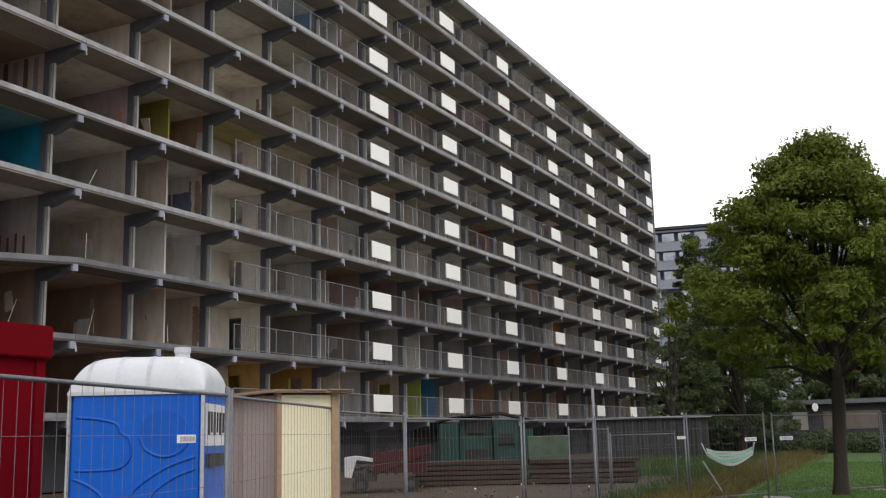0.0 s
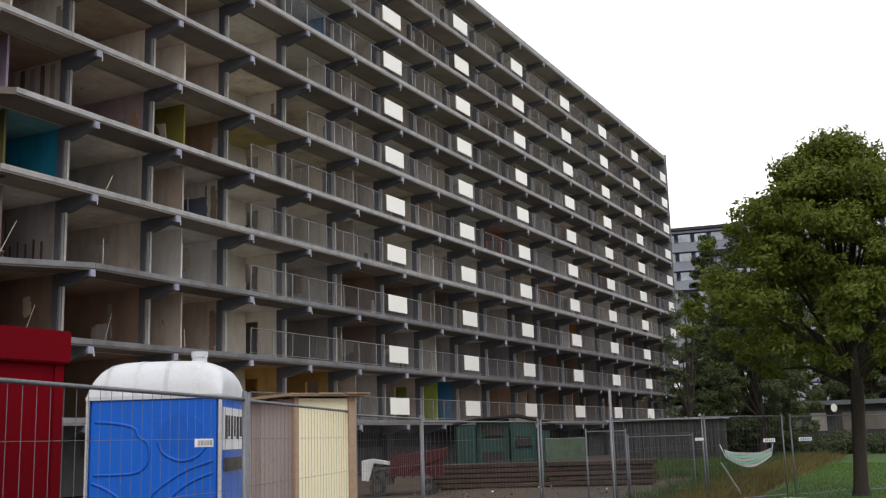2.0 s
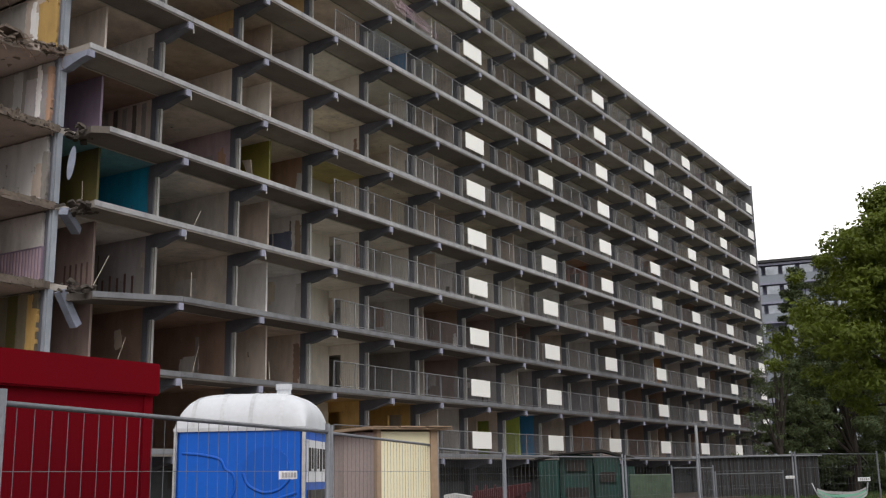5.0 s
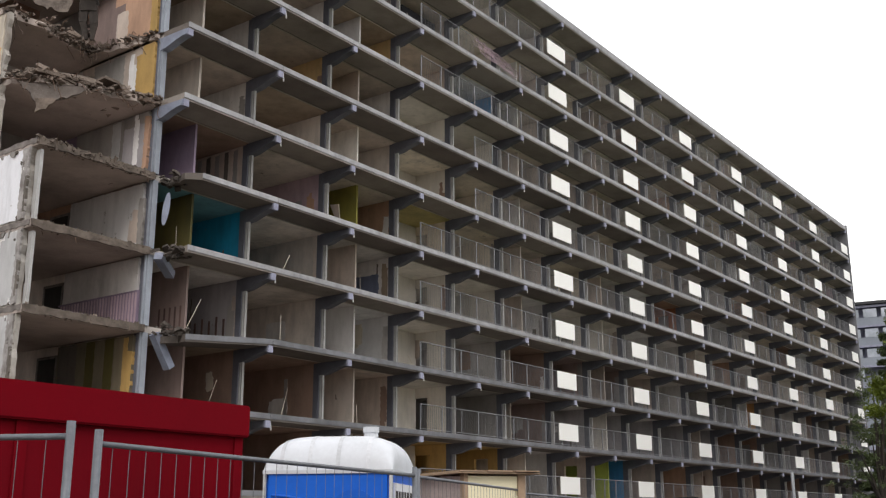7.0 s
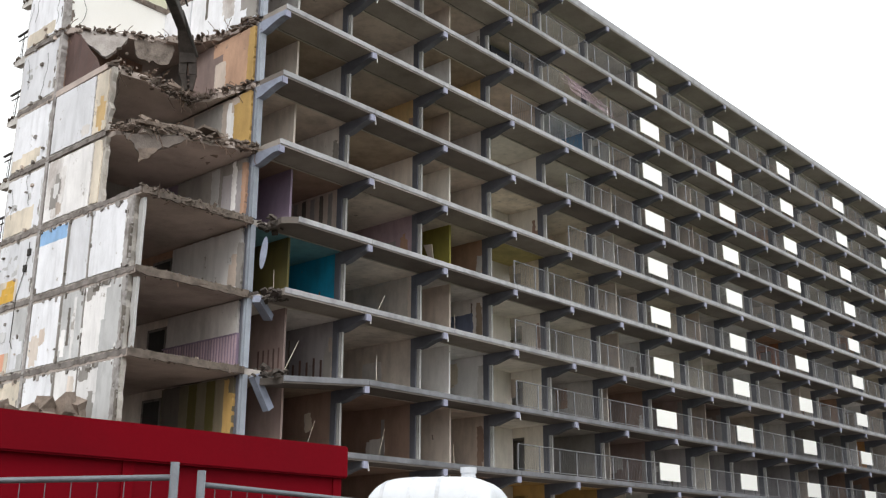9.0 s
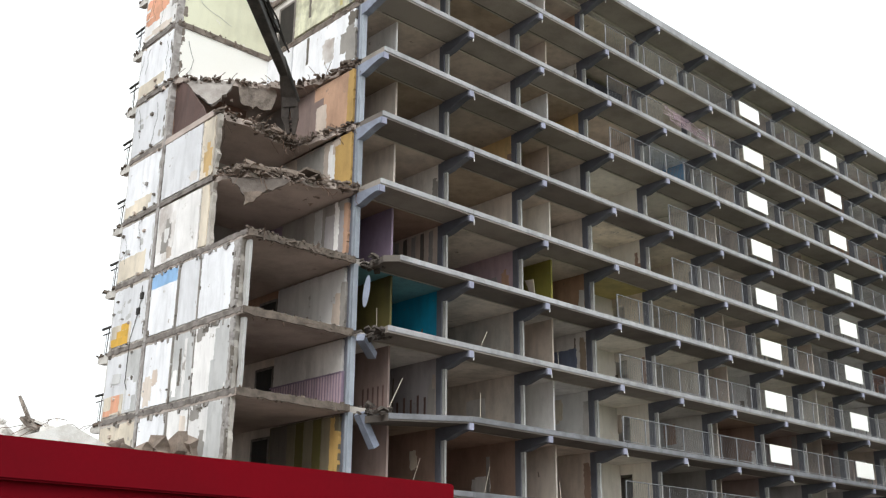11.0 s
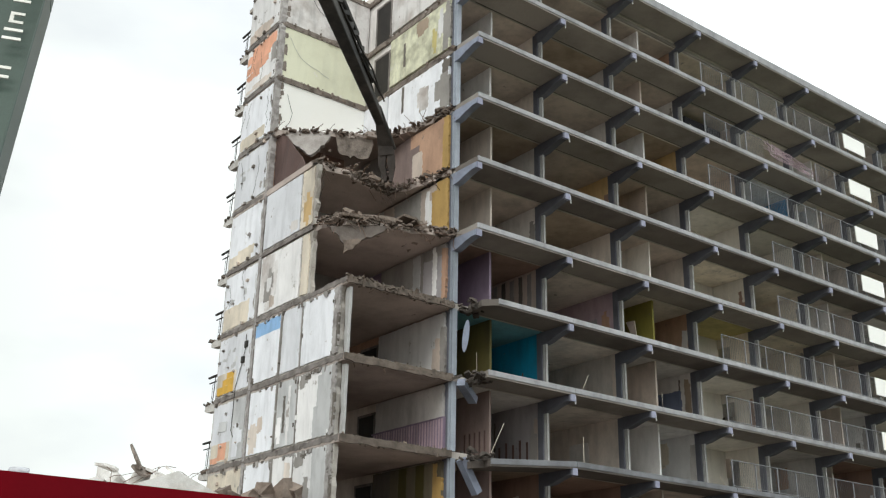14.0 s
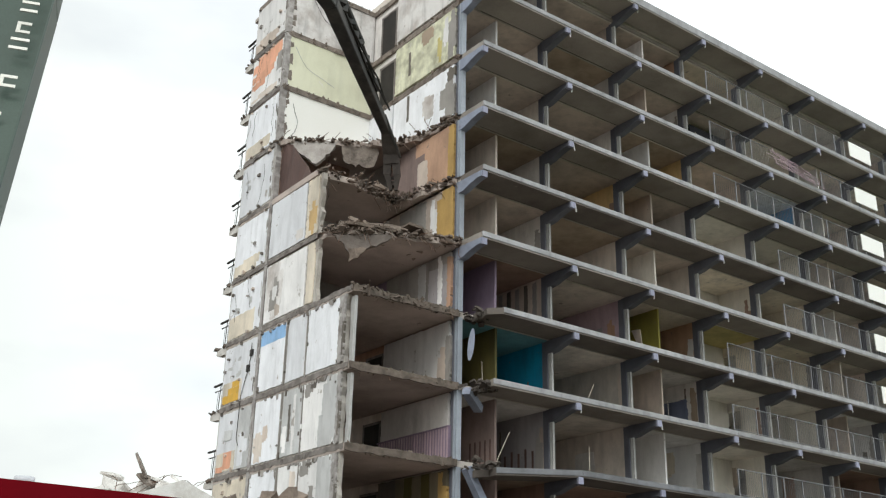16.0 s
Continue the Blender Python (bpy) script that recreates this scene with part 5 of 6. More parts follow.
# ------------------------------------------------------------ red site cabin
def site_cabin():
    root = tagged(empty("site_cabin", pose(6.75, -21.25, 0)), "dark red steel site cabin with overhanging roof band", "site cabin")
    L, W = 6.9, 2.44
    bm = bmesh.new()
    box(bm, -L, -0.005, 0.02, W, 0.1, 2.42)
    part("body", bm, M_RED, root)
    bm = bmesh.new()
    box(bm, -L - 0.05, 0.03, -0.05, W + 0.05, 2.40, 2.69)
    bmesh.ops.bevel(bm, geom=bm.edges[:], offset=0.015, segments=2, affect="EDGES")
    part("roof_band", bm, M_RED, root, "red roof band")
    for x in (-L, -L * 0.66, -L * 0.33, -0.105):
        bm = bmesh.new()
        box(bm, x, x + 0.1, 0.004, 0.02, 0.1, 2.40)
        part("panel_strip", bm, M_RED, root)
    bm = bmesh.new()
    box(bm, -L, -0.06, 0.05, W - 0.1, -0.06, 0.1)
    part("skid", bm, M_STEEL, root)
    bm = bmesh.new()
    tube(bm, (-4.5, 0.95, 2.68), (-4.5, 0.95, 2.80), 0.055, 14)
    tube(bm, (-4.5, 0.95, 2.80), (-4.5, 0.95, 2.86), 0.075, 14)
    part("roof_vent", bm, M_WHITEPLASTIC, root, "small pale roof vent", True)
    return root


site_cabin()


# ------------------------------------------------------------ portable toilet
def portable_toilet():
    root = tagged(empty("portable_toilet", pose(6.53, -22.66, ground_height(6.45, -22.6), 0, 0, -62)), "blue plastic portable toilet with white domed roof", "portable toilet")
    w = 0.495
    bm = bmesh.new()
    box(bm, -w, w, -w, w, 0.06, 2.05)
    bmesh.ops.bevel(bm, geom=[e for e in bm.edges if abs(e.verts[0].co.z - e.verts[1].co.z) > 1], offset=0.03, segments=2, affect="EDGES")
    part("body", bm, M_BLUE, root)
    # embossed curves of the front
    bm = bmesh.new()
    def smooth(pts, n=7):
        p = [Vector((x, -w - 0.003, z)) for x, z in pts]
        p = [p[0]] + p + [p[-1]]
        out = []
        for a, b, c, e in zip(p, p[1:], p[2:], p[3:]):
            for i in range(n):
                t = i / n
                out.append(0.5 * ((2 * b) + (c - a) * t + (2 * a - 5 * b + 4 * c - e) * t * t + (3 * b - a - 3 * c + e) * t ** 3))
        return out + [p[-1]]
    sweep(bm, smooth([(-0.44, 1.89), (-0.285, 1.875), (-0.15, 1.84), (-0.11, 1.77), (-0.05, 1.73), (-0.03, 1.645), (-0.055, 1.56), (-0.13, 1.51), (-0.28, 1.50), (-0.44, 1.50)]), 0.011, 8, 0.7)
    sweep(bm, smooth([(0.03, 1.735), (0.075, 1.645), (0.195, 1.59), (0.315, 1.615), (0.39, 1.69)]), 0.012, 8, 0.7)
    sweep(bm, smooth([(0.44, 1.585), (0.24, 1.515), (0.06, 1.405), (-0.03, 1.31), (-0.08, 1.15)]), 0.012, 8, 0.7)
    sweep(bm, smooth([(0.44, 1.495), (0.285, 1.435), (0.14, 1.33), (0.08, 1.2)]), 0.012, 8, 0.7)
    sweep(bm, smooth([(-0.45, 1.44), (-0.345, 1.395), (-0.24, 1.31), (-0.19, 1.15)]), 0.012, 8, 0.7)
    part("embossing", bm, M_BLUE, root, "embossed curved ribs", True)
    bm = bmesh.new()
    prism(bm, [(0.21 + 0.185 * math.cos(a), 1.755 + 0.175 * math.sin(a)) for a in np.linspace(0, 6.283, 33)[:-1]], "y", -w - 0.004, -w + 0.002)
    part("raised_disc", bm, M_BLUE, root)
    for x in (-w, w):
        bm = bmesh.new()
        box(bm, x - 0.012, x + 0.012, -w - 0.012, -w + 0.012, 0.06, 2.06)
        part("corner_trim", bm, M_SILVER, root, "pale corner trim")
    # arched roof with moulded flutes
    bm = bmesh.new()
    def dome(a, c, lift=0.0):
        shape = max(0, 1 - abs(a) ** 4.6) ** 0.37 * max(0, 1 - abs(c) ** 5) ** 0.5
        return (a * (w + 0.012), c * (w + 0.012 + lift), 2.07 + 0.285 * shape + lift)

    nx, ny, grid = 44, 16, {}
    for i in range(nx + 1):
        for j in range(ny + 1):
            a, c = -math.cos(math.pi * i / nx), -math.cos(math.pi * j / ny)
            grid[i, j] = bm.verts.new(dome(a, c))
    for i in range(nx):
        for j in range(ny):
            bm.faces.new((grid[i, j], grid[i + 1, j], grid[i + 1, j + 1], grid[i, j + 1]))
    roof = part("roof", bm, M_WHITEPLASTIC, root, "white translucent domed roof", True)
    bm = bmesh.new()
    box(bm, -w - 0.016, w + 0.016, -w - 0.016, w + 0.016, 2.05, 2.078)
    part("roof_rim", bm, M_WHITEPLASTIC, roof)
    # thin grey strips paint the shading of the flutes onto the white dome
    for a0 in (-0.72, -0.28, 0.16, 0.62):
        bm = bmesh.new()
        cs = [-math.cos(math.pi * j / 24) for j in range(25)]
        rows = [[bm.verts.new(dome(a0 + e, c, 0.003)) for c in cs] for e in (-0.032, -0.012, 0.012, 0.032)]
        for p, q in zip(rows, rows[1:]):
            for j in range(24):
                bm.faces.new((p[j], q[j], q[j + 1], p[j + 1]))
        part("roof_groove", bm, M_FLUTESHADE, roof, "grey strip shading a moulded groove", True)
    bm = bmesh.new()
    tube(bm, (0.25, -0.1, 2.25), (0.25, -0.1, 2.39), 0.075, 14, 0.055)
    tube(bm, (0.25, -0.1, 2.385), (0.25, -0.1, 2.43), 0.065, 14)
    part("vent_pipe", bm, M_WHITEPLASTIC, root)
    bm = bmesh.new()
    box(bm, w + 0.001, w + 0.012, -0.42, 0.40, 1.66, 1.98)
    sign = part("sign", bm, PAINT["pearl"], root, "white sign plate with dark bars")
    for i, (a, b) in enumerate(((-0.36, -0.28), (-0.24, -0.18), (-0.13, -0.05), (0.0, 0.06), (0.11, 0.2), (0.25, 0.33))):
        bm = bmesh.new()
        box(bm, w + 0.012, w + 0.016, a, b, 1.74 + 0.02 * (i % 2), 1.92)
        part("sign_bar", bm, M_DARK, sign)
    bm = bmesh.new()
    box(bm, w + 0.001, w + 0.03, -0.35, 0.3, 1.5, 1.6)
    part("lock_plate", bm, M_STEEL, root)
    return root


portable_toilet()


# ------------------------------------------------------------ small wooden shed
def shed():
    root = tagged(empty("wooden_shed", pose(9.15, -22.0, ground_height(9.1, -22), 0, 0, -28)), "small plywood shed with pale yellow front and flat roof", "shed")
    W, D, H = 0.74, 1.25, 2.16
    bm = bmesh.new()
    box(bm, 0.052, W - 0.09, 0.0, 0.05, 0.0, H - 0.02)
    part("front_board", bm, M_YELLOW, root, "pale yellow front board")
    for x in (0, W - 0.09):
        bm = bmesh.new()
        box(bm, x, x + (0.05 if x == 0 else 0.088), -0.02, 0.06, 0, H)
        part("corner_post", bm, M_WOOD, root)
    for i in range(5):
        bm = bmesh.new()
        y0 = 0.06 + i * D / 5
        box(bm, 0.005, 0.04, y0 + 0.004, y0 + D / 5 - 0.004, 0, H - 0.02 + 0.01 * (i % 2))
        part("side_board", bm, M_GREYBOARD, root)
    bm = bmesh.new()
    box(bm, W - 0.04, W, 0.06, D, 0, H - 0.02)
    part("side_wall", bm, M_GREYBOARD, root)
    bm = bmesh.new()
    box(bm, 0, W, D, D + 0.04, 0, H - 0.02)
    part("back_wall", bm, M_GREYBOARD, root)
    bm = bmesh.new()
    box(bm, -0.1, W + 0.14, -0.1, D + 0.1, H, H + 0.016)
    part("roof", bm, M_WOOD, root, "weathered overhanging roof board")
    for i in range(3):
        bm = bmesh.new()
        box(bm, -0.09 + i * 0.33, 0.20 + i * 0.33, -0.11 - 0.01 * i, D + 0.08, H + 0.017 + 0.003 * i, H + 0.032 + 0.003 * i)
        part("roof_board", bm, M_WOOD, root)
    return root


shed()


# ------------------------------------------------------------ mesh site fence
def fence_panel(a, b, top=2.0, wires=True, lean=0.0):
    (x0, y0), (x1, y1) = a, b
    L = math.hypot(x1 - x0, y1 - y0)
    root = tagged(empty("site_fence", pose(x0, y0, top - 2.0, lean, 0, math.degrees(math.atan2(y1 - y0, x1 - x0)))),
                  "galvanised steel mesh site fence panel", "fence", "temporary site fence")
    for x in (0.02, L - 0.02):
        bm = bmesh.new()
        tube(bm, (x, 0, 0.05), (x, 0, 2.04), 0.0185, 8)
        part("post", bm, M_FENCE, root, smooth=True)
    for z in (1.98, 0.2):
        bm = bmesh.new()
        tube(bm, (0.02, 0, z), (L - 0.02, 0, z), 0.0125, 8)
        part("rail", bm, M_FENCE, root, smooth=True)
    bm = bmesh.new()
    n = int(L / 0.115)
    for i in range(1, n):
        x = L * i / n
        box(bm, x - 0.0012, x + 0.0012, -0.0012, 0.0012, 0.2, 1.98)
    for z in (0.55, 0.95, 1.35, 1.70):
        box(bm, 0.03, L - 0.03, -0.0014, 0.0014, z - 0.0014, z + 0.0014)
    part("mesh_wire", bm, M_FENCE, root, "thin welded wire mesh")
    bm = bmesh.new()
    box(bm, -0.11, 0.11, -0.35, 0.35, -0.06 - (top - 2.0), 0.12)
    bmesh.ops.bevel(bm, geom=bm.edges[:], offset=0.02, segments=1, affect="EDGES")
    part("foot_block", bm, M_EDGE, root, "concrete foot block")
    return root


fence_panel((0.95, -22.05), (2.50, -24.84))
nearp = fence_panel((2.78, -24.58), (6.20, -23.66))
fence_panel((6.36, -23.55), (9.95, -22.22))
fence_panel((10.03, -22.2), (13.35, -21.24), 1.97)
fence_panel((13.4, -21.22), (17.3, -21.43), 1.93)
fence_panel((17.36, -21.44), (20.4, -21.72), 1.91)
fence_panel((20.45, -21.73), (23.1, -22.9), 1.95)
fence_panel((23.15, -22.92), (25.6, -24.16), 1.99)
fence_panel((25.86, -24.28), (28.9, -26.44), 1.97)
fence_panel((28.95, -26.46), (31.6, -28.6), 1.97)
fence_panel((21.2, -20.9), (24.6, -20.7), 1.75)
fence_panel((24.7, -20.7), (28.2, -21.4), 1.6)


def maker_plate(at, rz, col, w=0.2):
    root = tagged(empty("fence_plate", pose(*at, 0, 0, rz)), "small white plate with grey bars on the fence", "sign", "fence plates")
    bm = bmesh.new()
    box(bm, -w / 2, w / 2, -0.012, -0.004, -w * 0.10, w * 0.10)
    part("plate", bm, PAINT["pearl"], root)
    for i in range(5):
        bm = bmesh.new()
        x = -w * 0.38 + i * w * 0.17
        box(bm, x, x + w * 0.11, -0.016, -0.013, -w * 0.06, w * 0.06)
        part("bar", bm, PAINT[col], root)


def on_fence(a, b, t, z):
    return (a[0] + (b[0] - a[0]) * t, a[1] + (b[1] - a[1]) * t, z)


maker_plate(on_fence((2.78, -24.58), (6.20, -23.66), 0.80, 1.675), 15, "slate", 0.27)
maker_plate(on_fence((23.15, -22.92), (25.6, -24.16), 0.80, 1.42), -27, "slate", 0.42)
maker_plate(on_fence((25.86, -24.28), (28.9, -26.44), 0.12, 1.42), -35, "sky", 0.42)
maker_plate(on_fence((20.45, -21.73), (23.1, -22.9), 0.95, 1.5), -24, "grey", 0.3)
# tall pole behind the fence
bm = bmesh.new()
tube(bm, (22.79, -20.95, -0.1), (22.79, -20.95, 2.65), 0.035, 8)
tagged(part("steel_pole", bm, M_RAIL), "thin upright grey steel pole beside the fence", "pole")


# striped cloth on the fence
def striped_cloth():
    root = tagged(empty("striped_cloth", pose(24.45, -23.55, 0.86, 0, 0, -78)), "green and white striped cloth slung like a hammock on the fence", "cloth")
    for s in range(5):
        bm = bmesh.new()
        prev = None
        for i in range(13):
            t = i / 12
            x = -0.5 + 1.0 * t
            sag = 0.22 * (2 * t - 1) ** 2
            z0 = sag + s * 0.06 * (0.6 + 0.4 * math.sin(math.pi * t)) + 0.01 * math.sin(9 * t + s)
            z1 = z0 + 0.06 * (0.6 + 0.4 * math.sin(math.pi * t))
            y = -0.1 - 0.12 * math.sin(math.pi * t) * math.cos(s * 0.6)
            cur = [bm.verts.new((x, y, z0)), bm.verts.new((x, y, z1)), bm.verts.new((x, y + 0.02, z1)), bm.verts.new((x, y + 0.02, z0))]
            if prev:
                for j in range(4):
                    bm.faces.new((prev[j], cur[j], cur[(j + 1) % 4], prev[(j + 1) % 4]))
            prev = cur
        part("stripe", bm, PAINT["slate"] if s % 2 == 0 else PAINT["stripe"], root)
    bm = bmesh.new()
    chain(bm, [Vector((-0.5, -0.08, 0.25)), Vector((-0.6, 0.0, 0.5))], 0.015)
    part("cord", bm, M_RAIL, root)
    bm = bmesh.new()
    chain(bm, [Vector((0.5, -0.08, 0.25)), Vector((0.55, 0, 0.5))], 0.015)
    part("cord", bm, M_RAIL, root)
    bm = bmesh.new()
    chain(bm, [Vector((-0.6, -0.08, 0.1)), Vector((-0.1, 0.3, -0.8))], 0.02)
    part("cord", bm, M_RAIL, root)


striped_cloth()


# ------------------------------------------------------------ stacks, containers, machine parts behind the fence
def mat_stack():
    root = tagged(empty("timber_mat_stack", pose(33.0, -11.0, 0, 0, 0, -67)), "stack of brown timber ground mats on soil", "timber stack")
    q = random.Random(4)
    for lev in range(5):
        for half in range(2):
            bm = bmesh.new()
            x0 = half * 3.9 + q.uniform(-0.12, 0.12)
            box(bm, x0, x0 + 3.75, -0.5 + q.uniform(-0.05, 0.05), 0.5, lev * 0.165, lev * 0.165 + 0.135)
            bmesh.ops.bevel(bm, geom=bm.edges[:], offset=0.012, segments=1, affect="EDGES")
            part("timber_mat", bm, M_MAT, root)


mat_stack()


def green_container(x, y, rz):
    root = tagged(empty("waste_container", pose(x, y, 0, 0, 0, rz)), "dented dark green steel waste container with ribbed sides and open hatch", "container")
    for u0, u1, h, d0 in ((0, 0.85, 2.2, 0.0), (0.85, 2.25, 2.42, 0.35), (2.25, 3.3, 2.3, 0.05), (3.3, 3.9, 1.9, 0.2)):
        bm = bmesh.new()
        box(bm, u0 + 0.01, u1 - 0.01, d0, 2.2, 0.2, h)
        bmesh.ops.bevel(bm, geom=bm.edges[:], offset=0.03, segments=1, affect="EDGES")
        part("body_section", bm, M_GREEN, root)
        for i in range(3):
            bm = bmesh.new()
            u = u0 + 0.08 + i * (u1 - u0 - 0.26) / 2
            box(bm, u, u + 0.1, d0 - 0.07, d0 - 0.002, 0.2, h - 0.05)
            part("rib", bm, M_GREEN, root)
    for u0, u1, z0, z1, y0 in ((1.1, 2.0, 0.3, 1.1, 0.29), (1.15, 1.95, 1.75, 2.2, 0.28), (2.5, 3.1, 1.3, 1.7, -0.03)):
        bm = bmesh.new()
        box(bm, u0, u1, y0 - 0.06, y0 + 0.05, z0, z1)
        part("hatch", bm, M_DARK, root, "dark open hatch")
    bm = bmesh.new()
    prism(bm, [(-0.1, 2.3), (0.9, 2.48), (2.6, 2.6), (4.1, 2.2), (4.1, 2.12), (2.6, 2.5), (0.9, 2.42), (-0.1, 2.22)], "y", -0.15, 2.3)
    part("cover", bm, M_DARK, root, "sagging dark cover sheet")
    bm = bmesh.new()
    for u in (0.3, 3.1):
        box(bm, u, u + 0.2, 0.4, 2.0, -0.06, 0.2)
    part("skid", bm, M_STEEL, root)


green_container(39.3, -8.8, -66)


def pale_sheet():
    bm = bmesh.new()
    box(bm, 0, 1.6, 0, 0.12, 0.35, 2.0)
    ob = part("pale_board", bm, M_WEED)
    ob.data.materials[0] = surface("pale_green_board", (0.12, 0.17, 0.12), (0.07, 0.09, 0.065), scale=1.5, amount=0.8)
    ob.matrix_basis = pose(40.4, -12.3, -0.4, 12, 0, -66)
    tagged(ob, "pale green weathered board leaning near the container", "board")


pale_sheet()


def dark_container():
    root = tagged(empty("storage_container", pose(56.8, -9.6, 0, 0, 0, -75)), "row of dark steel storage containers with ribbed doors", "container")
    bm = bmesh.new()
    box(bm, 0, 6.3, 0, 3.0, 0.05, 2.35)
    part("body", bm, M_GREYWALL, root)
    for i in range(26):
        bm = bmesh.new()
        box(bm, i * 0.24 + 0.03, i * 0.24 + 0.14, -0.06, -0.002, 0.1, 2.3)
        part("rib", bm, M_DARK if i % 3 else M_GREYWALL, root)
    bm = bmesh.new()
    box(bm, -0.15, 6.5, -0.25, 3.1, 2.35, 2.45)
    part("roof", bm, M_RAIL, root)
    bm = bmesh.new()
    box(bm, 0, 6.3, 0.1, 2.9, -0.1, 0.05)
    part("skid", bm, M_STEEL, root)


dark_container()


def small_truck():
    root = tagged(empty("red_trailer", pose(29.0, -10.6, 0, 0, 0, -62)), "red steel trailer with a white hood and rubber wheels", "trailer")
    bm = bmesh.new()
    box(bm, 1.0, 2.6, 0.0, 1.5, 0.55, 1.15)
    part("bed", bm, M_MAROON, root, "red ribbed bed")
    for i in range(6):
        bm = bmesh.new()
        box(bm, 1.0 + i * 0.29, 1.08 + i * 0.29, -0.05, -0.002, 0.5, 1.35)
        part("stake", bm, M_MAROON, root)
    bm = bmesh.new()
    prism(bm, [(0.9, 0.5), (2.75, 1.15), (2.75, 1.4), (0.9, 1.15)], "y", -0.06, 1.5)
    part("ramp", bm, M_MAROON, root)
    bm = bmesh.new()
    prism(bm, [(0.0, 0.45), (0.22, 0.42), (0.38, 0.98), (0.95, 0.9), (0.95, 0.98), (0.3, 1.1), (0.0, 1.06)], "y", 0.0, 1.3)
    part("hood", bm, PAINT["ash"], root, "white dented hood")
    bm = bmesh.new()
    box(bm, 0.3, 0.98, 0.03, 1.3, 0.3, 0.86)
    engine = part("engine", bm, M_STEEL, root, "dark open engine")
    q = random.Random(6)
    bm = bmesh.new()
    for _ in range(12):
        p = Vector((q.uniform(0.35, 0.9), 0.0, q.uniform(0.4, 0.8)))
        tube(bm, p, p + Vector((q.uniform(-0.15, 0.15), -0.03, q.uniform(-0.15, 0.15))), 0.03, 6)
    tagged(part("engine_pipes", bm, M_STEEL, engine), kind="stuff")
    for u in (0.5, 2.1):
        bm = bmesh.new()
        tube(bm, (u, -0.1, 0.2), (u, 0.15, 0.2), 0.25, 18)
        wheel = part("wheel", bm, M_DARK, root, smooth=False)
        bm = bmesh.new()
        tube(bm, (u, -0.115, 0.2), (u, -0.1, 0.2), 0.12, 14)
        part("rim", bm, M_STEEL, wheel)


small_truck()

# debris mound beyond the red cabin
bm = bmesh.new()
q = random.Random(14)
for _ in range(900):
    u, v = q.uniform(-1, 1), q.uniform(-1, 1)
    h = 6.9 * max(0, 1 - 0.75 * (abs(u) ** 1.6 + 0.35 * v * v))
    s = q.uniform(0.2, 0.9)
    chunk(bm, (13.0 + 6.2 * u, 6 + 4.5 * v, h * q.uniform(0.82, 1.0)), (s * 1.4, s, s * 0.6), q)
M_PALE = surface("pale_plaster_debris", (0.74, 0.73, 0.71), (0.36, 0.31, 0.27), scale=1.2, amount=0.8, bump=0.5)
prism(bm, [(6.8, -0.1), (19.0, -0.1), (17.2, 5.2), (13.3, 6.7), (10.0, 5.4)], "y", 2.6, 9.5)
tagged(part("debris_mound", bm, M_PALE), "tall mound of pale concrete and plaster debris", "debris", kind="stuff")
bm = bmesh.new()
for _ in range(16):
    rebar(bm, (q.uniform(11, 16), q.uniform(3.5, 6), q.uniform(6.3, 7.0)), q, 1, 1.3)
for px, w, tilt in ((12.5, 0.55, 62), (12.7, 0.35, 35), (13.2, 0.4, 20), (11.6, 0.45, 14), (13.9, 0.5, 25)):
    run = [(w * q.uniform(0.6, 1.2) * math.cos(a), w * q.uniform(0.5, 1.2) * math.sin(a)) for a in np.linspace(0, 6.283, 9)[:-1]]
    b2 = bmesh.new()
    prism(b2, run, "z", 0, 0.08)
    ob = part("debris_slab", b2, M_TORNDARK if tilt > 30 else M_PALE)
    ob.matrix_basis = pose(px, 4.0, 6.75 + 0.3 * (tilt > 50), tilt, q.uniform(-25, 25), q.uniform(0, 90))
    tagged(ob, "jagged slab piece sticking out of the debris mound", "debris", "slab pieces on the mound")
b2 = bmesh.new()
for _ in range(46):
    w = q.uniform(0.2, 0.75)
    chunk(b2, (16.8 + q.uniform(-0.75, 0.7), 2.6 + q.uniform(-0.3, 0.5), 5.9 + q.uniform(-0.6, 0.5)), (w * 1.3, w, w), q)
prism(b2, [(15.6, -0.1), (17.9, -0.1), (17.3, 5.4), (16.3, 5.7)], "y", 2.5, 3.6)
tagged(part("rubble_heap", b2, M_BROKEN), "grey-brown lumps piled against the bare party wall", "rubble", kind="stuff")
tagged(part("debris_rebar", bm, M_REBAR), "bent bars sticking out of the mound", "rebar", kind="stuff")
bm = bmesh.new()
for _ in range(260):
    u, v = q.uniform(-1, 1), q.uniform(-1, 1)
    s = q.uniform(0.15, 0.8)
    h = 6.5 * max(0, 1 - 0.6 * (u * u + v * v))
    (shard if s < 0.5 else chunk)(bm, (16.0 + 1.9 * u, 4.6 + 2.2 * v, h * q.uniform(0.6, 1.0)), (s * 1.6, s * 1.2, s * 0.8), q)
prism(bm, [(13.6, -0.1), (18.2, -0.1), (17.0, 4.8), (15.9, 5.8), (14.8, 4.6)], "y", 3.6, 5.6)
tagged(part("rubble_heap", bm, M_BROKEN), "brown-grey rubble heap against the bare party wall", "rubble", kind="stuff")
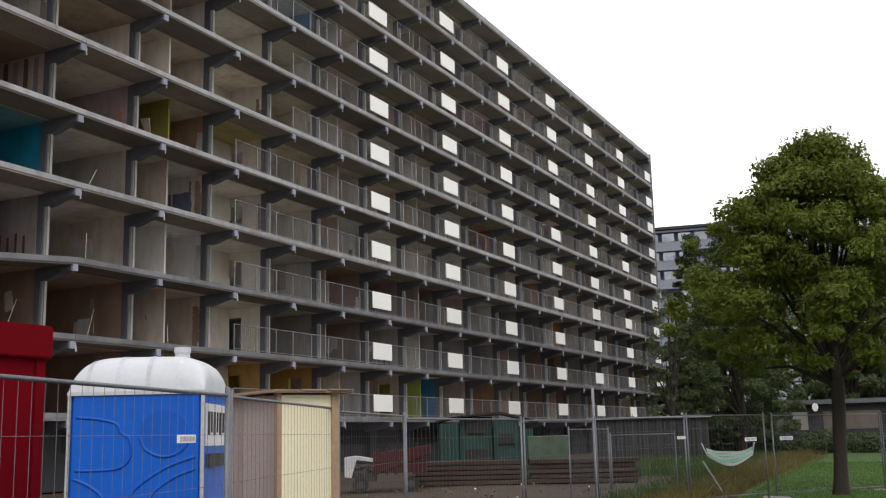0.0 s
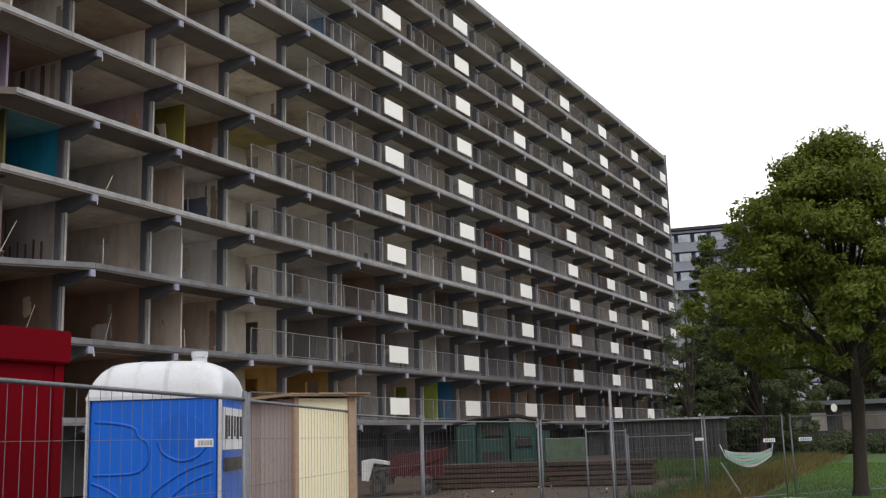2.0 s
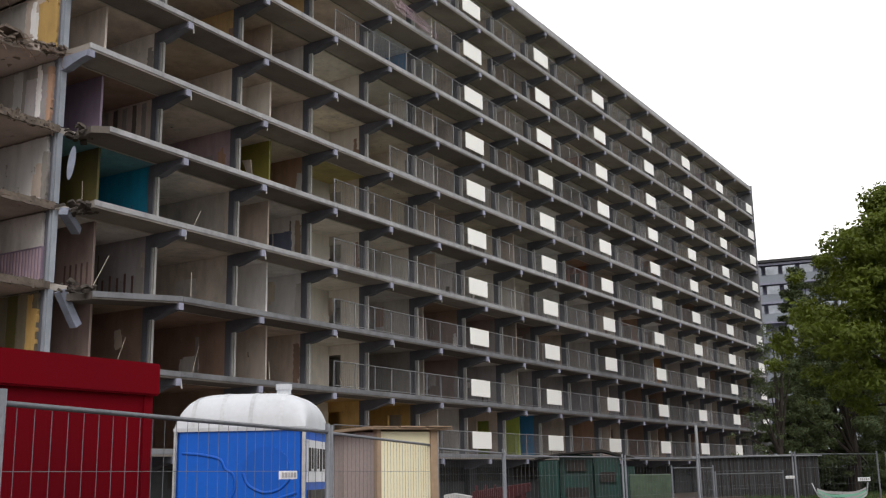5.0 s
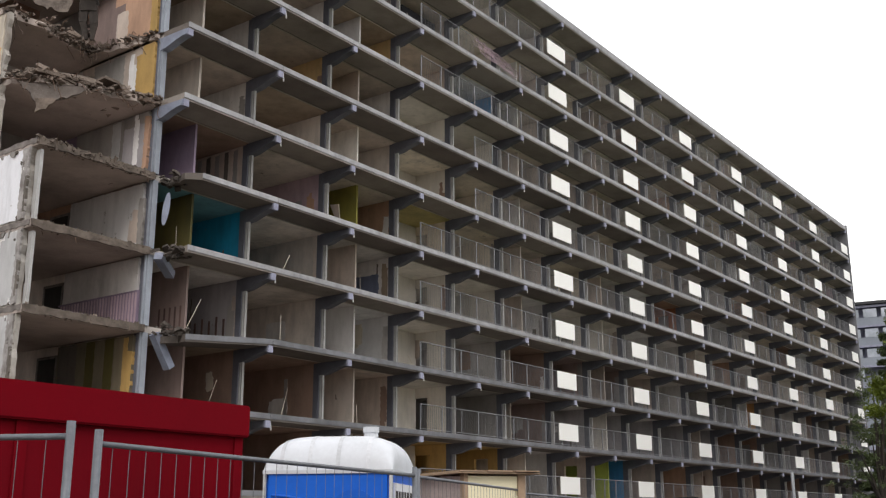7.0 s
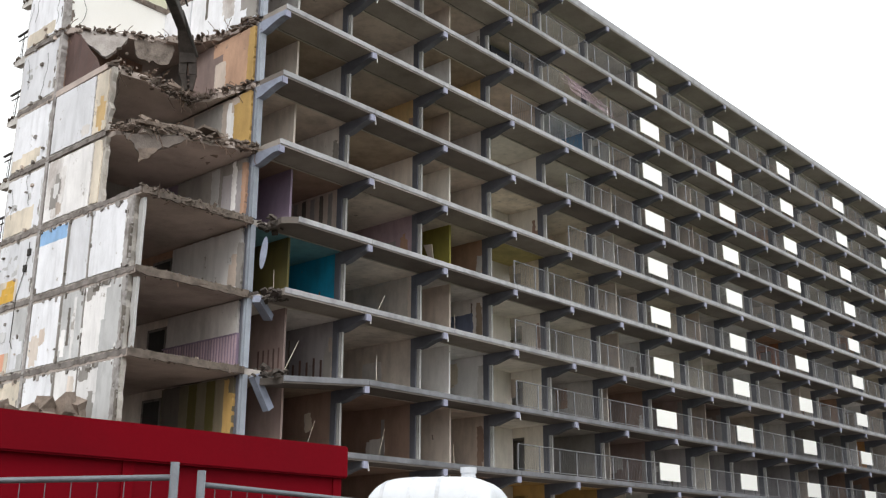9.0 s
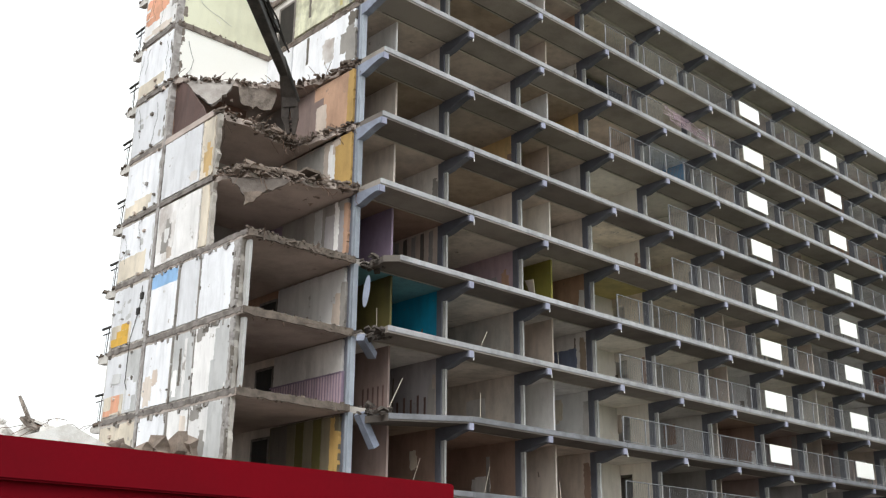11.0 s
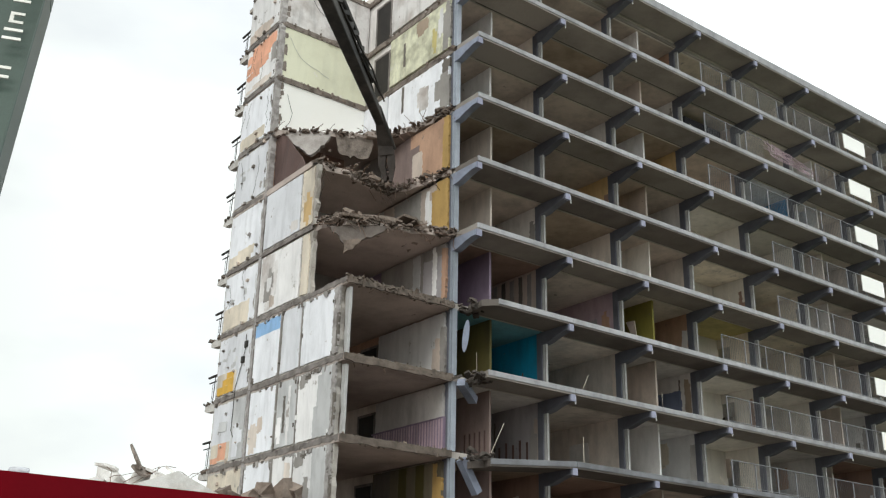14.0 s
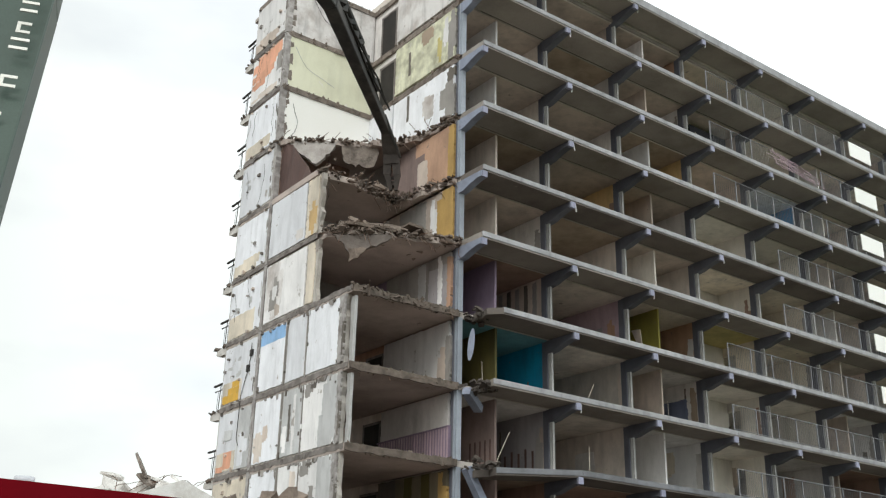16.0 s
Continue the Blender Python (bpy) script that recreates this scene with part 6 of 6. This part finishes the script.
# soil ridge and litter along the fence
bm = bmesh.new()
for _ in range(200):
    s = q.uniform(0.02, 0.09)
    x = q.uniform(14, 34)
    chunk(bm, (x, -19.5 + (x - 14) * 0.25 + q.uniform(-3.5, 4), s * 0.05), (s * 1.4, s, s * 0.7), q)
tagged(part("rubble", bm, M_BROKEN), "scattered lumps of rubble on soil", "rubble", kind="stuff")
bm = bmesh.new()
for _ in range(5):
    s = q.uniform(0.04, 0.10)
    chunk(bm, (q.uniform(22, 32), q.uniform(-19, -14), 0.06), (s * 1.6, s, s * 0.4), q)
tagged(part("litter", bm, PAINT["pearl"]), "scraps of white paper litter on the soil", "litter", kind="stuff")


# ------------------------------------------------------------ trees
def leaves(name, centers, count, size, material, parent, seed, label):
    """Many small folded leaves scattered round the clump centres (x, y, z, radius)."""
    g = np.random.default_rng(seed)
    c = np.array(centers)
    pick = g.choice(len(c), count, p=c[:, 3] ** 2 / (c[:, 3] ** 2).sum())
    d = g.normal(size=(count, 3))
    p = c[pick, :3] + np.clip(d, -1.7, 1.7) * (c[pick, 3] * 0.56)[:, None] * np.array([1, 1, 0.60])
    d /= np.linalg.norm(d, axis=1)[:, None]
    n = d + g.normal(size=(count, 3)) * 0.7 + np.array([0, 0, 0.5])
    n /= np.linalg.norm(n, axis=1)[:, None]
    a = np.cross(n, g.normal(size=(count, 3)))
    a /= np.linalg.norm(a, axis=1)[:, None]
    b = np.cross(n, a)
    s = size * g.uniform(0.55, 1.3, count)[:, None]
    v = np.stack([p - a * s, p + b * s * 0.42 - n * s * 0.12, p + a * s, p - b * s * 0.42 - n * s * 0.12], 1).reshape(-1, 3)
    f = np.arange(count * 4).reshape(-1, 4)
    me = bpy.data.meshes.new(name)
    me.from_pydata(v.tolist(), [], f.tolist())
    me.materials.append(material)
    ob = new(name, me)
    ob.parent = parent
    tagged(ob, label)
    return ob


def tree(at, height, radius, fork, trunk_r, count, size, material, seed, label, low=None, nclump=70):
    q = random.Random(seed)
    root = tagged(empty("tree", pose(*at)), label, "tree")
    bm = bmesh.new()
    low = fork if low is None else low
    top = Vector((q.uniform(-0.2, 0.2), q.uniform(-0.2, 0.2), fork))
    rings = []
    for h, k in ((-0.2, 1.75), (0.05, 1.45), (0.3, 1.15), (0.8, 1.0), (fork * 0.6, 0.93), (fork, 0.88), (fork + 0.3, 0.8)):
        lean = top * (h / fork) if h > 0 else Vector((0, 0, 0))
        rings.append([bm.verts.new((lean.x + trunk_r * k * (1 + 0.08 * math.sin(3 * a + h)) * math.cos(a), lean.y + trunk_r * k * (1 + 0.08 * math.cos(2 * a + h)) * math.sin(a), h)) for a in np.linspace(0, 6.283, 15)[:-1]])
    for lo, hi in zip(rings, rings[1:]):
        for i in range(14):
            bm.faces.new((lo[i], lo[(i + 1) % 14], hi[(i + 1) % 14], hi[i]))
    trunk = part("trunk", bm, M_BARK, root, smooth=True)
    bm = bmesh.new()
    centers = []
    for i in range(nclump):
        z = low + (height - low) * (i + 0.5) / nclump
        t = (z - low) / (height - low)
        env = radius * (0.65 + 1.75 * t if t < 0.2 else max(0.02, (1 - t) / 0.8) ** 0.62) * (1 + 0.10 * math.sin(3.1 * i) + 0.07 * math.sin(0.37 * i))
        a = i * 2.399 + q.uniform(-0.5, 0.5)
        rr = env * math.sqrt(q.uniform(0.08, 1.0)) * q.uniform(0.85, 1.12)
        centers.append((rr * math.cos(a), rr * math.sin(a), z + q.uniform(-0.3, 0.3), q.uniform(0.045, 0.125) * radius * (0.75 if t < 0.2 else 1.0) if seed == 31 else q.uniform(0.05, 0.15) * radius))
    for i, (x, y, z, rc) in enumerate(centers):
        if i % (11 if seed == 31 else 8) == 0:
            if seed == 31:
                bm = bmesh.new()
            s = Vector((0, 0, fork * q.uniform(0.85, 1.0) + max(0, (z - fork) * 0.25)))
            mid = s.lerp(Vector((x, y, z)), 0.5) + Vector((0, 0, 0.25))
            tube(bm, s, mid, trunk_r * 0.46, 6, trunk_r * 0.25)
            tube(bm, mid, (x, y, z), trunk_r * 0.22, 5, 0.02)
            if seed == 31:
                part("limb", bm, M_BARK, root)
                bm = bmesh.new()
    tube(bm, top, (0.1, 0, height * 0.8), trunk_r * 0.8, 8, 0.03)
    part("leader", bm, M_BARK, root)
    leaves("crown", centers, count, size, material, root, seed, "crown of many small leaves")
    return root


tree((27.3, -25.55, 0), 8.6, 4.05, 2.55, 0.165, 92000, 0.078, M_LEAF, 31, "broad green chestnut tree with dense crown on the lawn", 3.2, 430)
for x, y, hgt, rad, seed, fork in ((69.0, -15.2, 14.5, 4.6, 41, 3.0), (73.0, -13.6, 11.5, 3.9, 48, 1.5), (76.2, -11.4, 15.5, 3.0, 49, 1.5), (70.5, -11.9, 8.6, 2.6, 50, 1.0), (64.0, -16.4, 10.0, 4.2, 42, 2.0), (60.0, -13.4, 9.6, 2.8, 51, 1.6), (93.0, -16.5, 15.5, 6.5, 43, 4.0), (90.0, -22.5, 13.5, 6.0, 44, 4.0), (94.0, -29.5, 15.0, 7.0, 45, 4.0), (92, -37.0, 15.5, 6.5, 46, 4.0), (83, -21.0, 9.5, 4.8, 52, 2.5), (84.5, -28.0, 10.5, 5.2, 53, 2.5), (84, -35.0, 9.5, 5.0, 54, 2.5)):
    tree((x, y, 0), hgt, rad, fork, 0.24, 7000 if seed == 51 else 27000 if x < 80 else 26000, 0.07 if seed == 51 else 0.115 if x < 80 else 0.19, M_LEAFDARK, seed, "dark shaded tree at the end of the flat", 1.2, 130)

# shrubs and weeds
def shrub_row(name, pts, count, size, material, seed, label, radius=0.9):
    q = random.Random(seed)
    c = [(x + q.uniform(-0.6, 0.6), y + q.uniform(-0.6, 0.6), radius * q.uniform(0.3, 1.0), radius * q.uniform(0.5, 1.1)) for x, y in pts for _ in range(3)]
    root = leaves(name, c, count, size, material, None, seed, label)
    tagged(root, category="shrub", kind="stuff")


shrub_row("shrubs", [(70 + i * 0.7, -11 - i * 1.5) for i in range(4)] + [(86.5, -19 - i * 2.0) for i in range(9)], 9000, 0.3, M_LEAFDARK, 61, "dark shrubs under the trees", 1.6)
shrub_row("hedge", [(70.5, -15.5 - i * 1.1) for i in range(20)], 16000, 0.14, M_LEAFDARK, 65, "low dark hedge before the service building", 0.95)
# grass: single bent blades, short on the lawn, tall and dry along its edge, dark weeds behind the fence
def blades(name, px, py, low, high, width, material, seed, label):
    g = np.random.default_rng(seed)
    N = len(px)
    ang, hgt = g.uniform(0, 6.28, N), g.uniform(low, high, N)
    lean = g.normal(size=(N, 2)) * hgt[:, None] * 0.35
    c, s = width * np.cos(ang), width * np.sin(ang)
    z0 = np.full(N, 0.03)
    v = np.stack([np.stack([px - c, py - s, z0], 1), np.stack([px + c, py + s, z0], 1),
                  np.stack([px + c * 0.6 + lean[:, 0] * 0.4, py + s * 0.6 + lean[:, 1] * 0.4, hgt * 0.6], 1),
                  np.stack([px + lean[:, 0], py + lean[:, 1], 0.03 + hgt], 1)], 1).reshape(-1, 3)
    me = bpy.data.meshes.new(name)
    me.from_pydata(v.tolist(), [], np.arange(N * 4).reshape(-1, 4).tolist())
    me.materials.append(material)
    tagged(new(name, me), label, "grass", kind="stuff")


g = np.random.default_rng(9)
px, py = g.uniform(22.5, 52, 70000), g.uniform(-32, -21.0, 70000)
keep = py < -23.6 + (px - 24) * 0.075
blades("lawn_grass", px[keep], py[keep], 0.03, 0.10, 0.012, M_BLADE, 10, "short green grass blades of the lawn")
px = g.uniform(20, 60, 12000)
py = -22.9 + (px - 22) * 0.075 + g.normal(size=12000) * (0.25 + (px - 20) * 0.008)
blades("dry_grass", px, py, 0.10, 0.5, 0.010, M_DRY, 11, "tall dry yellow-brown grass along the lawn")
px = g.uniform(24, 66, 60000)
py = g.uniform(-22.8, -14, 60000) + (px - 24) * 0.06
patch = np.sin(px * 1.1 + 2 * np.sin(py * 0.9)) + np.sin(py * 1.7 + px * 0.3) + g.normal(size=60000) * 0.5
keep = (patch > -0.5) & ((px > 36) | (py < -20.3))
blades("weeds", px[keep], py[keep], 0.10, 0.45, 0.016, M_WEED, 12, "dark green weeds on the soil behind the fence")


# ------------------------------------------------------------ second flat in the distance
def far_flat():
    root = tagged(empty("distant_apartment_building", pose(150.0, 16.0, 0, 0, 0, -81)), "distant grey gallery flat behind the trees", "building")
    L, H = 62.0, 31.2
    bm = bmesh.new()
    box(bm, -8, L, 1.5, 11, 0, H - 0.5)
    part("wall", bm, M_CAP, root)
    for k in range(11):
        bm = bmesh.new()
        box(bm, -8.2, L, 0.0, 1.5, 2.5 + 2.8 * k, 2.8 + 2.8 * k)
        part("gallery", bm, M_CAP, root)
        bm = bmesh.new()
        box(bm, -8.2, L, 0.05, 0.1, 2.8 + 2.8 * k, 3.85 + 2.8 * k) if k < 10 else box(bm, -8.4, L, -0.3, 11, 30.9, 31.3)
        part("parapet", bm, M_FARBLUE if k < 10 else M_GREYWALL, root)
    bm = bmesh.new()
    box(bm, 0, 1.75, 0.02, 0.09, 1.08, 2.25)
    W = mesh_of("window", bm, M_GLAZING)
    for k in range(10):
        for n in range(24):
            if (n * 7 + k * 3) % 5:
                linked("window", W, root, pose(-7.5 + n * 2.35, 0, 2.8 + 2.8 * k))


far_flat()


# low buildings and parked things far behind the lawn
def kiosk():
    root = tagged(empty("low_service_building", pose(76.0, -14.2, 0, 0, 0, -88)), "low grey service building behind the lawn", "building")
    bm = bmesh.new()
    box(bm, 0, 26, 0, 6, 0, 3.2)
    part("wall", bm, M_GREYWALL, root)
    bm = bmesh.new()
    box(bm, -0.4, 26.4, -0.5, 6.4, 3.2, 3.5)
    part("roof", bm, M_FENCE, root)
    for u, w, c in ((1.0, 1.8, "grime"), (3.4, 1.0, "shadegrey"), (5.4, 3.6, "grime"), (10, 2.4, "grime"), (13.2, 2.6, "grime"), (17, 3.0, "shadegrey"), (21, 3.0, "grime")):
        bm = bmesh.new()
        box(bm, u, u + w, -0.04, 0.0, 1.5, 2.7)
        part("window", bm, PAINT[c], root)
    for u in (5.0, 9.9):
        bm = bmesh.new()
        prism(bm, [(u + 0.2 * math.cos(a), 3.0 + 0.28 * math.sin(a)) for a in np.linspace(0, 6.283, 15)[:-1]], "y", -0.75, -0.62)
        tube(bm, (u, -0.6, 3.0), (u, 0.0, 2.8), 0.04, 5)
        part("dish", bm, M_PANEL, root, "white round dish")


kiosk()
